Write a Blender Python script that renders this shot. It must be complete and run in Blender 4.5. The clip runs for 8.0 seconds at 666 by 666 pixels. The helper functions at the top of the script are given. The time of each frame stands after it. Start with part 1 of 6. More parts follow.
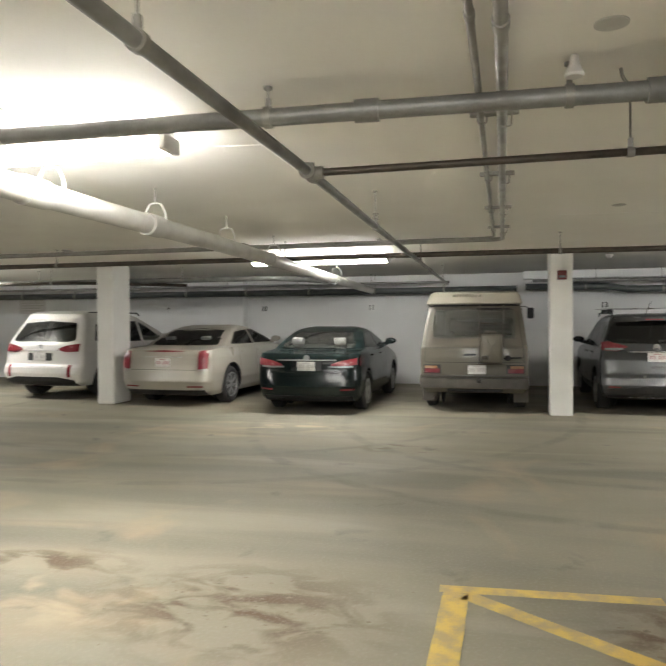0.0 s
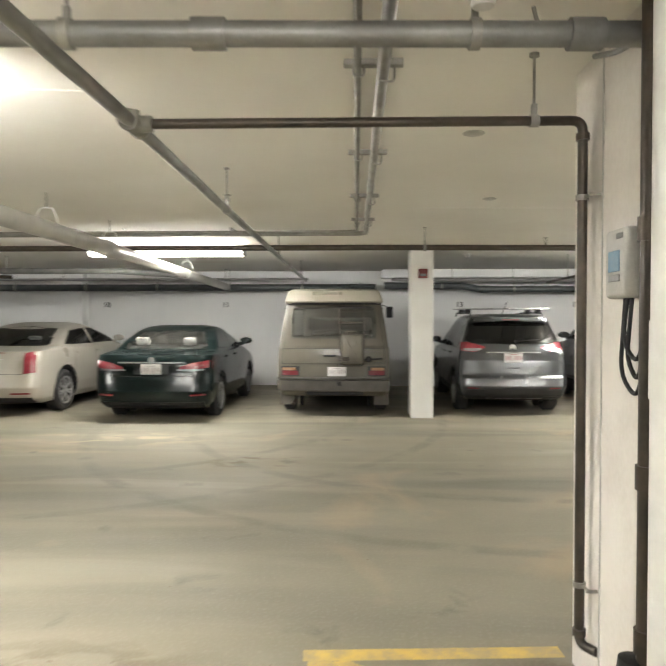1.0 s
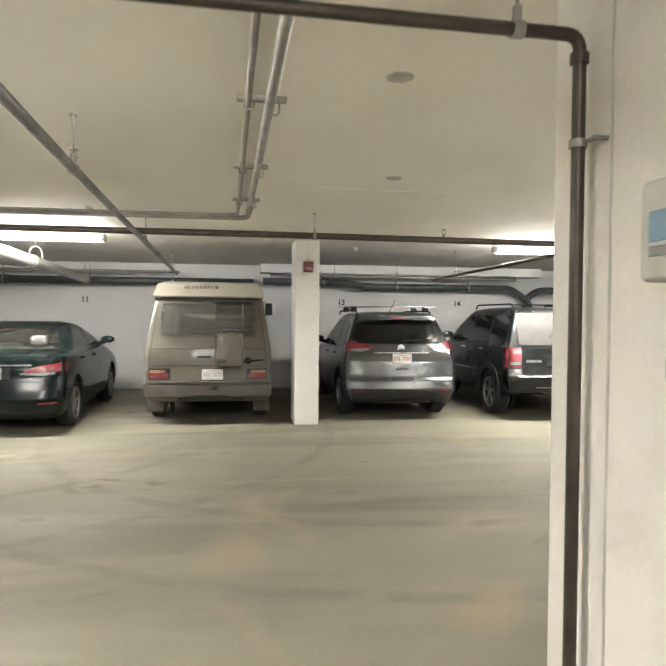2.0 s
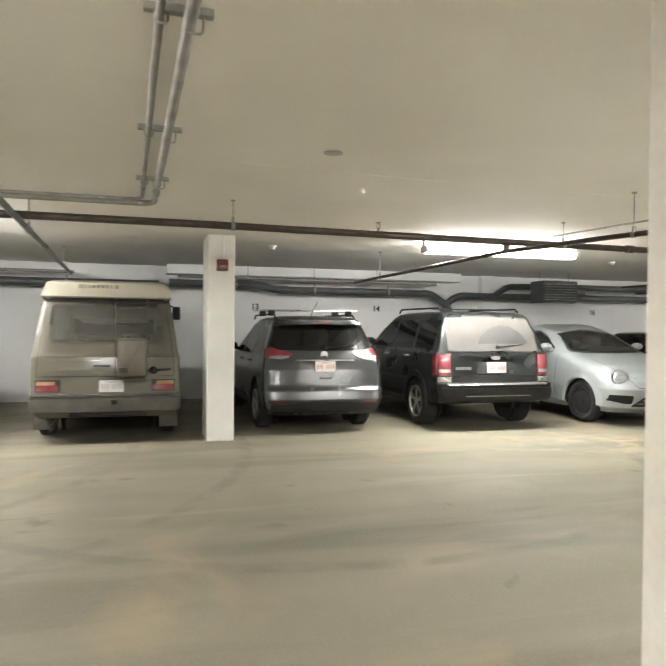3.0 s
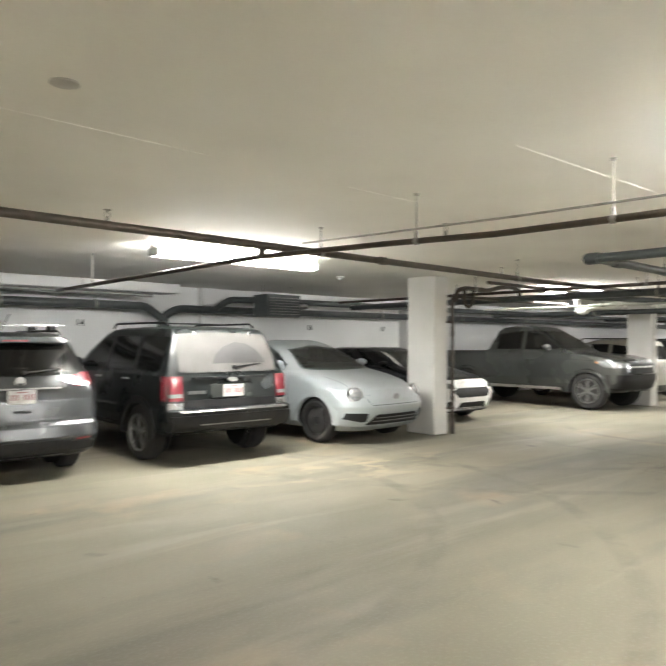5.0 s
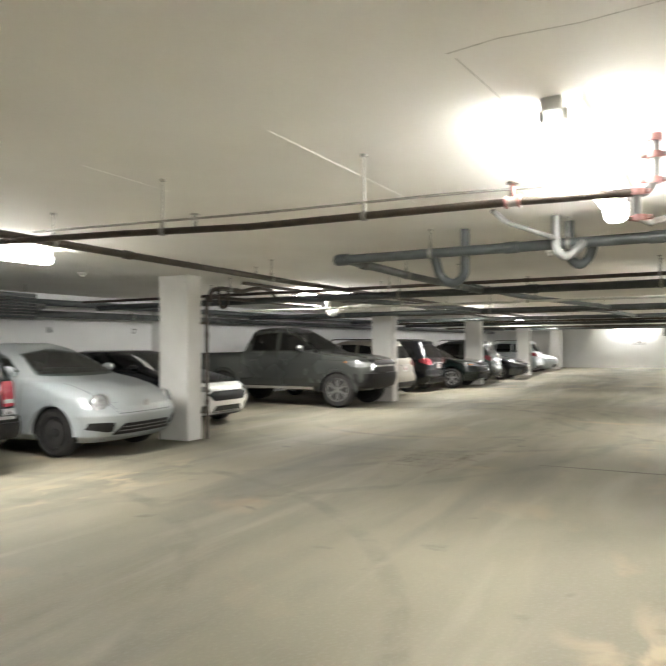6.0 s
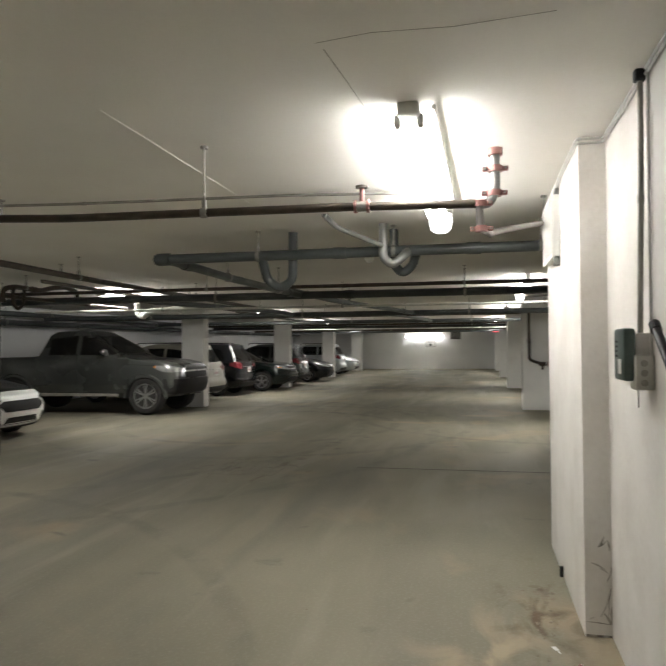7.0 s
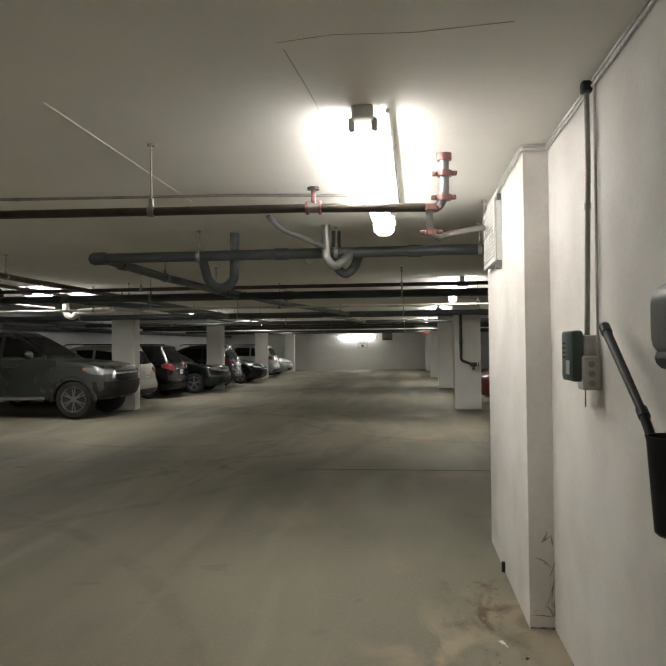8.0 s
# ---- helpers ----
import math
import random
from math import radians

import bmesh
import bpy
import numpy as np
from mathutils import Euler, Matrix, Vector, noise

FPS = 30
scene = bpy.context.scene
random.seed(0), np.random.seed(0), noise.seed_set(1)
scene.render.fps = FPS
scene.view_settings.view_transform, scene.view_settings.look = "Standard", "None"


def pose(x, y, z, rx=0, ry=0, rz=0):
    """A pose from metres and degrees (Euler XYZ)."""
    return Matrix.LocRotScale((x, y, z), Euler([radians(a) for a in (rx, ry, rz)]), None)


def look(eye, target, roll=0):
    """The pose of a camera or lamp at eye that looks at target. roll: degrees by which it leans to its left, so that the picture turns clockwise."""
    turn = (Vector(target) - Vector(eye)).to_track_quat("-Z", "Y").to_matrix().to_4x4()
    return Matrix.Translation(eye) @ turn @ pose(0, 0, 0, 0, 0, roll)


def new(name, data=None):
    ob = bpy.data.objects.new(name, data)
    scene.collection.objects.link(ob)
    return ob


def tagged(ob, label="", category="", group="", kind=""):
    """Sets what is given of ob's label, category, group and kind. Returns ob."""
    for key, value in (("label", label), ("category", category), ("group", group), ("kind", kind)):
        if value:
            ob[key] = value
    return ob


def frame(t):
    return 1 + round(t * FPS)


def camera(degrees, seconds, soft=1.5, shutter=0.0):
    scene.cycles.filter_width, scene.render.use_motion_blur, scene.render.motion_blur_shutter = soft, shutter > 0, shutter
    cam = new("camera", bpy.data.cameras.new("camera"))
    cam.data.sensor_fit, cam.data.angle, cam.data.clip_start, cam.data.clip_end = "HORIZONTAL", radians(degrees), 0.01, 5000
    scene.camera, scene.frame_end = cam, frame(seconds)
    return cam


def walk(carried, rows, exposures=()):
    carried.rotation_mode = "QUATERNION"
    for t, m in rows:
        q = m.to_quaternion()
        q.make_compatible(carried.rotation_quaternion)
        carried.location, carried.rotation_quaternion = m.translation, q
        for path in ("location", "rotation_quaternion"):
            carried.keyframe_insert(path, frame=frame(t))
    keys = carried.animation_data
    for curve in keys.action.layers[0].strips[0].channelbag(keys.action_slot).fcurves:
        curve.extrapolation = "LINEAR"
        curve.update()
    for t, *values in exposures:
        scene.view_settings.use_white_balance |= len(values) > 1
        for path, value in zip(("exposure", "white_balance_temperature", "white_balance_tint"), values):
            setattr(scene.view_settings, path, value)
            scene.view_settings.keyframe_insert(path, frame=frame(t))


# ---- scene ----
cam = camera(52.1, 8.0, shutter=0.5)
PATH = [
    (0, (0.338, 0.059, 1.604), (-0.159, 1.996, 1.569), -0.4),
    (0.5, (0.271, 0.438, 1.591), (-0.036, 2.415, 1.553), -0.3),
    (1, (0.218, 0.903, 1.625), (0.135, 2.901, 1.581), -0.0),
    (1.5, (0.144, 1.414, 1.622), (0.29, 3.408, 1.573), 0.1),
    (2.8, (0.112, 2.663, 1.556), (0.599, 4.603, 1.531), 0.8),
    (3, (0.111, 2.855, 1.552), (0.668, 4.776, 1.531), 0.6),
    (3.5, (0.127, 3.336, 1.584), (0.807, 5.217, 1.561), 0.6),
    (4, (0.192, 3.819, 1.638), (1.07, 5.616, 1.631), 0.5),
    (4.2, (0.224, 4.006, 1.628), (1.19, 5.757, 1.627), 0.6),
    (5.3, (0.362, 4.414, 1.592), (1.829, 5.772, 1.622), 0.1),
    (5.5, (0.411, 4.489, 1.604), (1.976, 5.734, 1.634), 0.1),
    (6, (0.64, 4.527, 1.573), (2.4, 5.477, 1.607), -0.4),
    (6.5, (0.764, 4.695, 1.592), (2.648, 5.363, 1.625), -0.4),
    (7, (0.785, 4.833, 1.603), (2.741, 5.246, 1.64), -0.5),
    (7.5, (0.773, 4.922, 1.605), (2.755, 5.191, 1.645), -0.6),
    (8, (0.777, 4.946, 1.609), (2.765, 5.159, 1.647), -0.6),
]
walk(cam, [(t, look(eye, target, roll)) for t, eye, target, roll in PATH],
     [(0, 1.74, 6300, 10), (1, 2.18, 6380, 10), (4, 2.28, 6280, 10), (5.5, 2.1, 6200, 10), (6, 1.92, 6250, 10), (6.5, 1.36, 6300, 10), (7.2, 0.48, 6350, 10), (8, 0.26, 6400, 10)])

# ---- light ----
world = bpy.data.worlds.new("world")
scene.world = world
world.use_nodes = True
world.node_tree.nodes["Background"].inputs["Color"].default_value = (0.55, 0.52, 0.45, 1)
world.node_tree.nodes["Background"].inputs["Strength"].default_value = 0.02

CEIL = 2.75      # ceiling height
WALL_Y = 17.3    # wall behind the parked row
ROW_Y = 11.95    # front of the columns
END_X = 46.5     # wall at the end of the aisle


# ---- materials ----
def material(name, base, rough=0.6, metal=0.0, coat=0.0):
    m = bpy.data.materials.new(name)
    m.use_nodes = True
    b = m.node_tree.nodes["Principled BSDF"]
    b.inputs["Base Color"].default_value = (*base, 1)
    b.inputs["Roughness"].default_value = rough
    b.inputs["Metallic"].default_value = metal
    b.inputs["Coat Weight"].default_value = coat
    b.inputs["Coat Roughness"].default_value = 0.08
    return m


def worn(name, base, second, scale=3.0, fine=40.0, rough=0.6, metal=0.0, bump=0.15, amount=1.0, coat=0.0, contrast=(0.35, 0.7), stretch=(1, 1, 1)):
    """A surface of two colours, mottled at two scales, with fine relief."""
    m = material(name, base, rough, metal, coat)
    n, link = m.node_tree.nodes, m.node_tree.links.new
    b = n["Principled BSDF"]
    tc = n.new("ShaderNodeTexCoord")
    mp = n.new("ShaderNodeMapping")
    mp.inputs["Scale"].default_value = stretch
    link(tc.outputs["Object"], mp.inputs["Vector"])
    big, small = n.new("ShaderNodeTexNoise"), n.new("ShaderNodeTexNoise")
    for t, s, d in ((big, scale, 6), (small, fine, 4)):
        t.inputs["Scale"].default_value, t.inputs["Detail"].default_value = s, d
        link(mp.outputs["Vector"], t.inputs["Vector"])
    add = n.new("ShaderNodeMath")
    add.operation = "MULTIPLY_ADD"
    add.inputs[1].default_value = 0.25
    link(small.outputs["Fac"], add.inputs[0])
    link(big.outputs["Fac"], add.inputs[2])
    ramp = n.new("ShaderNodeMapRange")
    ramp.inputs["From Min"].default_value, ramp.inputs["From Max"].default_value = contrast[0] + 0.12, contrast[1] + 0.12
    ramp.inputs["To Max"].default_value = amount
    link(add.outputs[0], ramp.inputs["Value"])
    mix = n.new("ShaderNodeMix")
    mix.data_type = "RGBA"
    mix.inputs["A"].default_value, mix.inputs["B"].default_value = (*base, 1), (*second, 1)
    link(ramp.outputs[0], mix.inputs["Factor"])
    link(mix.outputs["Result"], b.inputs["Base Color"])
    rr = n.new("ShaderNodeMapRange")
    rr.inputs["To Min"].default_value, rr.inputs["To Max"].default_value = max(0.02, rough - 0.12), min(1, rough + 0.15)
    link(big.outputs["Fac"], rr.inputs["Value"])
    link(rr.outputs[0], b.inputs["Roughness"])
    if bump:
        bp = n.new("ShaderNodeBump")
        bp.inputs["Strength"].default_value, bp.inputs["Distance"].default_value = bump, 0.01
        link(small.outputs["Fac"], bp.inputs["Height"])
        link(bp.outputs["Normal"], b.inputs["Normal"])
    return m


def glowing(name, colour, strength):
    m = bpy.data.materials.new(name)
    m.use_nodes = True
    b = m.node_tree.nodes["Principled BSDF"]
    b.inputs["Base Color"].default_value = (0.9, 0.9, 0.9, 1)
    b.inputs["Emission Color"].default_value = (*colour, 1)
    b.inputs["Emission Strength"].default_value = strength
    return m


def pane_material(name, tint, gloss=0.04, dust=0.06):
    """Thin tinted glass: clear with a tint, with a mirror sheen by Fresnel."""
    m = bpy.data.materials.new(name)
    m.use_nodes = True
    n, link = m.node_tree.nodes, m.node_tree.links.new
    n.remove(n["Principled BSDF"])
    clear, shine, mix, fres = (n.new("ShaderNodeBsdf" + k) for k in ("Transparent", "Glossy")), None, None, None
    clear, shine = clear
    mix, fres = n.new("ShaderNodeMixShader"), n.new("ShaderNodeFresnel")
    clear.inputs["Color"].default_value = (*tint, 1)
    shine.inputs["Roughness"].default_value = gloss
    fres.inputs["IOR"].default_value = 1.5
    film, haze = n.new("ShaderNodeBsdfDiffuse"), n.new("ShaderNodeMixShader")
    film.inputs["Color"].default_value = (0.30, 0.29, 0.26, 1)
    haze.inputs[0].default_value = dust
    link(clear.outputs[0], haze.inputs[1])
    link(film.outputs[0], haze.inputs[2])
    link(fres.outputs[0], mix.inputs[0])
    link(haze.outputs[0], mix.inputs[1])
    link(shine.outputs[0], mix.inputs[2])
    link(mix.outputs[0], n["Material Output"].inputs["Surface"])
    return m


M_WALL = worn("painted_wall", (0.75, 0.72, 0.68), (0.52, 0.48, 0.43), 1.9, 38, 0.75, bump=0.12, amount=0.8, contrast=(0.42, 0.85))
M_WALL_BACK = worn("painted_block_wall", (0.72, 0.72, 0.71), (0.60, 0.60, 0.59), 0.8, 50, 0.7, bump=0.2, amount=0.6)
M_COLUMN = worn("painted_column", (0.76, 0.75, 0.72), (0.62, 0.60, 0.56), 2.0, 50, 0.65, bump=0.2, amount=0.5, contrast=(0.45, 0.85))
M_CEIL = worn("painted_ceiling", (0.87, 0.85, 0.80), (0.79, 0.765, 0.71), 0.7, 70, 0.8, bump=0.1, amount=0.8)
M_STEEL = worn("grey_pipe_steel", (0.26, 0.26, 0.25), (0.16, 0.15, 0.14), 6, 60, 0.45, 0.5, amount=0.7)
M_DARKPIPE = worn("dark_iron_pipe", (0.055, 0.048, 0.04), (0.11, 0.085, 0.065), 8, 60, 0.38, 0.6, amount=0.7)
M_GALV = worn("galvanised_conduit", (0.34, 0.33, 0.30), (0.22, 0.21, 0.19), 8, 80, 0.5, 0.6, amount=0.7)
M_PVC = worn("grey_drain_plastic", (0.066, 0.074, 0.072), (0.040, 0.046, 0.046), 4, 50, 0.35, amount=0.8)
M_WHITEPIPE = worn("white_drain_plastic", (0.72, 0.71, 0.68), (0.56, 0.55, 0.52), 4, 50, 0.4, amount=0.7)
# white plastic with the drain's shade put into its colour; also greys small slab fittings
M_DRAINWHITE = worn("shaded_white_plastic", (0.50, 0.49, 0.46), (0.38, 0.37, 0.345), 4, 50, 0.45, amount=0.8)
M_RED = worn("red_enamel", (0.17, 0.022, 0.018), (0.12, 0.015, 0.013), 12, 60, 0.4)
M_REDPIPE = worn("red_primer", (0.34, 0.17, 0.15), (0.25, 0.11, 0.10), 14, 70, 0.5)
M_YELLOW = worn("yellow_road_paint", (0.50, 0.345, 0.075), (0.31, 0.25, 0.13), 7, 60, 0.75, amount=0.9, contrast=(0.4, 0.62))
M_BLACK = worn("black_plastic", (0.010, 0.010, 0.011), (0.020, 0.0195, 0.0185), 10, 120, 0.5)
M_BLACK.node_tree.nodes["Principled BSDF"].inputs["Specular IOR Level"].default_value = 0.3
M_RUBBER = worn("tyre_rubber", (0.014, 0.014, 0.014), (0.036, 0.033, 0.03), 6, 90, 0.85, amount=0.8)
M_GREYBOX = worn("grey_enclosure_plastic", (0.52, 0.51, 0.48), (0.40, 0.39, 0.36), 5, 80, 0.45)
M_CHROME = worn("dulled_chrome", (0.55, 0.55, 0.55), (0.36, 0.35, 0.34), 8, 80, 0.28, 1.0, bump=0.02)
M_ALLOY = worn("wheel_alloy", (0.45, 0.45, 0.45), (0.22, 0.21, 0.20), 7, 60, 0.35, 0.9, amount=0.6)
M_UNDER = material("underbody", (0.012, 0.012, 0.012), 0.9)
M_SEAT = worn("seat_cloth", (0.10, 0.10, 0.10), (0.05, 0.05, 0.05), 14, 150, 0.9)
M_PLATE = worn("number_plate", (0.62, 0.61, 0.595), (0.50, 0.485, 0.47), 20, 80, 0.45)
M_INK = material("plate_ink", (0.36, 0.21, 0.21), 0.6)
M_PLATEINK = material("faded_plate_ink", (0.40, 0.38, 0.38), 0.6)
M_DARKINK = material("dark_ink", (0.03, 0.03, 0.03), 0.6)
M_GAP = material("panel_gap", (0.006, 0.006, 0.006), 0.8)
M_TAIL = worn("red_lens", (0.15, 0.008, 0.016), (0.21, 0.04, 0.046), 9, 90, 0.22, bump=0.05, amount=0.6, coat=0.6)
M_LENS = worn("clear_lens", (0.40, 0.41, 0.41), (0.26, 0.27, 0.27), 30, 90, 0.16, 0.5, bump=0.05, coat=0.6)
M_AMBER = material("amber_lens", (0.65, 0.22, 0.03), 0.18, coat=0.5)
M_GLASS = pane_material("tinted_glass", (0.32, 0.36, 0.35))
M_DARKGLASS = pane_material("privacy_glass", (0.04, 0.045, 0.05), 0.06, 0.02)
M_CLEARGLASS = pane_material("clear_glass", (0.62, 0.68, 0.66))
M_VANGLASS = pane_material("dusty_van_glass", (0.50, 0.57, 0.54), 0.08, 0.22)
M_BUGGLASS = pane_material("dusty_windshield", (0.36, 0.43, 0.42), 0.06, 0.10)
M_DULLSTEEL = worn("dull_bumper_steel", (0.085, 0.076, 0.065), (0.05, 0.045, 0.038), 5, 60, 0.5, 0.2, amount=0.8)
M_BARETUBE = glowing("bare_tube", (1.0, 0.975, 0.92), 38.0)
M_WALLLAMP = glowing("wall_lamp_lens", (1.0, 0.975, 0.92), 30.0)
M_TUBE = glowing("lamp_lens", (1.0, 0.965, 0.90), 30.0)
M_BULB = glowing("emergency_lens", (1.0, 0.97, 0.9), 2.6)
M_LCD = worn("blue_display", (0.14, 0.25, 0.36), (0.20, 0.29, 0.38), 40, 90, 0.6, bump=0.0)
M_EXIT = glowing("exit_face", (1.0, 0.05, 0.08), 1.6)


TYRE_ARCS = ((14.2, 9.2, 2.75, 0.14), (14.2, 9.2, 4.2, 0.14), (2.0, 11.2, 4.2, 0.12), (2.0, 11.2, 5.6, 0.12), (13.0, 14.0, 7.0, 0.14), (13.0, 14.0, 8.4, 0.14), (-4.5, 12.0, 4.6, 0.12), (-4.5, 12.0, 6.0, 0.12), (16.5, 3.0, 4.4, 0.14))


def floor_material():
    m = material("concrete_floor", (0.36, 0.33, 0.27), 0.6)
    n, link = m.node_tree.nodes, m.node_tree.links.new
    b = n["Principled BSDF"]
    tc = n.new("ShaderNodeTexCoord")

    def tex(scale, detail, stretch, turn=0.0, distort=0.0):
        mp, t = n.new("ShaderNodeMapping"), n.new("ShaderNodeTexNoise")
        mp.inputs["Scale"].default_value, mp.inputs["Rotation"].default_value = stretch, (0, 0, turn)
        t.inputs["Scale"].default_value, t.inputs["Detail"].default_value, t.inputs["Distortion"].default_value = scale, detail, distort
        link(tc.outputs["Object"], mp.inputs["Vector"])
        link(mp.outputs["Vector"], t.inputs["Vector"])
        return t.outputs["Fac"]

    def span(v, lo, hi, to=1.0):
        r = n.new("ShaderNodeMapRange")
        r.inputs["From Min"].default_value, r.inputs["From Max"].default_value, r.inputs["To Max"].default_value = lo, hi, to
        link(v, r.inputs["Value"])
        return r.outputs[0]

    def blend(a, colour, fac):
        x = n.new("ShaderNodeMix")
        x.data_type = "RGBA"
        link(fac, x.inputs["Factor"])
        if a is None:
            x.inputs["A"].default_value = (0.222, 0.202, 0.150, 1)
        else:
            link(a, x.inputs["A"])
        x.inputs["B"].default_value = (*colour, 1)
        return x.outputs["Result"]

    def near(cx, cy, rx, ry):
        """1 at a place on the floor, falling to 0 at its edge."""
        sub, mul, ln = (n.new("ShaderNodeVectorMath") for _ in range(3))
        sub.operation, mul.operation, ln.operation = "SUBTRACT", "MULTIPLY", "LENGTH"
        sub.inputs[1].default_value, mul.inputs[1].default_value = (cx, cy, 0), (1 / rx, 1 / ry, 0)
        link(tc.outputs["Object"], sub.inputs[0])
        link(sub.outputs[0], mul.inputs[0])
        link(mul.outputs[0], ln.inputs[0])
        r = n.new("ShaderNodeMapRange")
        r.inputs["From Min"].default_value, r.inputs["From Max"].default_value = 1.0, 0.25
        link(ln.outputs["Value"], r.inputs["Value"])
        return r.outputs[0]

    def times(a, v):
        m2 = n.new("ShaderNodeMath")
        m2.operation = "MULTIPLY"
        link(a, m2.inputs[0])
        link(v, m2.inputs[1])
        return m2.outputs[0]

    c = blend(None, (0.175, 0.163, 0.118), span(tex(0.35, 5, (1, 1, 1)), 0.4, 0.65))
    # tyre tracks sweep along the aisle and out of the stalls
    c = blend(c, (0.135, 0.125, 0.098), span(tex(0.9, 5, (0.16, 1.0, 1), 0.10, 0.7), 0.50, 0.68, 0.75))
    c = blend(c, (0.14, 0.13, 0.105), span(tex(0.8, 5, (0.22, 1.3, 1), 0.62, 0.5), 0.56, 0.70, 0.6))
    c = blend(c, (0.28, 0.262, 0.21), span(tex(1.3, 5, (0.2, 1.2, 1), -0.12, 0.5), 0.56, 0.72, 0.55))
    c = blend(c, (0.33, 0.255, 0.165), span(tex(0.55, 6, (1, 1, 1), 0.5, 0.8), 0.58, 0.70, 0.5))
    c = blend(c, (0.11, 0.10, 0.08), span(tex(2.2, 8, (1, 1, 1), 1.1, 0.4), 0.66, 0.74, 0.6))
    # single tyre sweeps, each an arc of its own
    rub = span(tex(2.4, 6, (1, 1, 1), 0.3, 0.6), 0.36, 0.60)
    for cx, cy, radius, wide in TYRE_ARCS:
        sub, ln, off, gone = n.new("ShaderNodeVectorMath"), n.new("ShaderNodeVectorMath"), n.new("ShaderNodeMath"), n.new("ShaderNodeMath")
        sub.operation, ln.operation, off.operation, gone.operation = "SUBTRACT", "LENGTH", "SUBTRACT", "ABSOLUTE"
        sub.inputs[1].default_value, off.inputs[1].default_value = (cx, cy, 0), radius
        link(tc.outputs["Object"], sub.inputs[0])
        link(sub.outputs[0], ln.inputs[0])
        link(ln.outputs["Value"], off.inputs[0])
        link(off.outputs[0], gone.inputs[0])
        band = n.new("ShaderNodeMapRange")
        band.interpolation_type = "SMOOTHSTEP"
        band.inputs["From Min"].default_value, band.inputs["From Max"].default_value, band.inputs["To Max"].default_value = wide, wide * 0.3, 0.42
        link(gone.outputs[0], band.inputs["Value"])
        c = blend(c, (0.115, 0.105, 0.080), times(band.outputs[0], rub))
    # mud and damp with outlines of their own
    mud = tex(3.4, 9, (0.8, 1.3, 1), 0.4, 0.9)
    for place, lo in (((-1.15, 3.6, 1.1, 0.75), 0.44), ((-2.7, 4.0, 0.8, 0.35), 0.44), ((-1.0, 8.6, 0.7, 0.5), 0.55), ((5.1, 4.5, 1.2, 0.35), 0.50), ((1.1, 3.75, 0.4, 0.6), 0.45), ((9.4, 7.8, 1.6, 1.0), 0.58)):
        c = blend(c, (0.095, 0.062, 0.034), times(span(mud, lo, lo + 0.12, 0.92), near(*place)))
    pale = tex(2.6, 7, (0.7, 1.2, 1), 1.9, 0.6)
    for place in ((-2.2, 3.5, 0.9, 0.5), (-3.0, 10.0, 1.6, 0.7), (4.4, 4.8, 0.9, 0.5), (6.4, 10.6, 2.2, 0.8)):
        c = blend(c, (0.48, 0.385, 0.25), times(span(pale, 0.50, 0.66, 0.45), near(*place)))
    c = blend(c, (0.29, 0.268, 0.22), span(tex(45, 6, (1, 1, 1)), 0.5, 0.8, 0.35))
    link(c, b.inputs["Base Color"])
    link(span(tex(1.1, 5, (0.4, 1, 1)), 0.3, 0.7, 1.0), (rr := n.new("ShaderNodeMapRange")).inputs["Value"])
    rr.inputs["To Min"].default_value, rr.inputs["To Max"].default_value = 0.62, 0.92
    b.inputs["Specular IOR Level"].default_value = 0.32
    link(rr.outputs[0], b.inputs["Roughness"])
    bp = n.new("ShaderNodeBump")
    bp.inputs["Strength"].default_value, bp.inputs["Distance"].default_value = 0.10, 0.006
    link(tex(60, 6, (1, 1, 1)), bp.inputs["Height"])
    link(bp.outputs["Normal"], b.inputs["Normal"])
    return m


M_FLOOR = floor_material()


# ---- building tools ----
def mesh_from(bm, name, smooth=True):
    me = bpy.data.meshes.new(name)
    bmesh.ops.recalc_face_normals(bm, faces=bm.faces)
    bm.to_mesh(me)
    bm.free()
    if smooth:
        for f in me.polygons:
            f.use_smooth = True
        me.set_sharp_from_angle(angle=radians(38))
    return me


def part(name, bm, mat, parent=None, label="", smooth=True):
    me = mesh_from(bm, name, smooth)
    me.materials.append(mat)
    ob = new(name, me)
    if parent:
        ob.parent = parent
    if label:
        ob["label"] = label
    return ob


def again(ob, m, parent):
    """One more object on the same mesh."""
    o = new(ob.name.split(".")[0], ob.data)
    o.parent = parent
    o.matrix_local = m
    if "label" in ob:
        o["label"] = ob["label"]
    return o


def thing(name, m, label, category, group="", kind=""):
    ob = new(name)
    ob.empty_display_size = 0.1
    ob.matrix_world = m
    return tagged(ob, label, category, group, kind)


def box(x0, x1, y0, y1, z0, z1, bevel=0.0, seg=2, bm=None):
    own = bmesh.new()
    bmesh.ops.create_cube(own, size=1, matrix=Matrix.Translation(((x0 + x1) / 2, (y0 + y1) / 2, (z0 + z1) / 2)) @ Matrix.Diagonal((x1 - x0, y1 - y0, z1 - z0, 1)))
    if bevel:
        bmesh.ops.bevel(own, geom=own.edges[:], offset=bevel, segments=seg, affect="EDGES", profile=0.5)
    return own if bm is None else merge(bm, own)


def merge(bm, other, m=None):
    if m is not None:
        bmesh.ops.transform(other, matrix=m, verts=other.verts)
    me = bpy.data.meshes.new("tmp")
    other.to_mesh(me)
    other.free()
    bm.from_mesh(me)
    bpy.data.meshes.remove(me)
    return bm


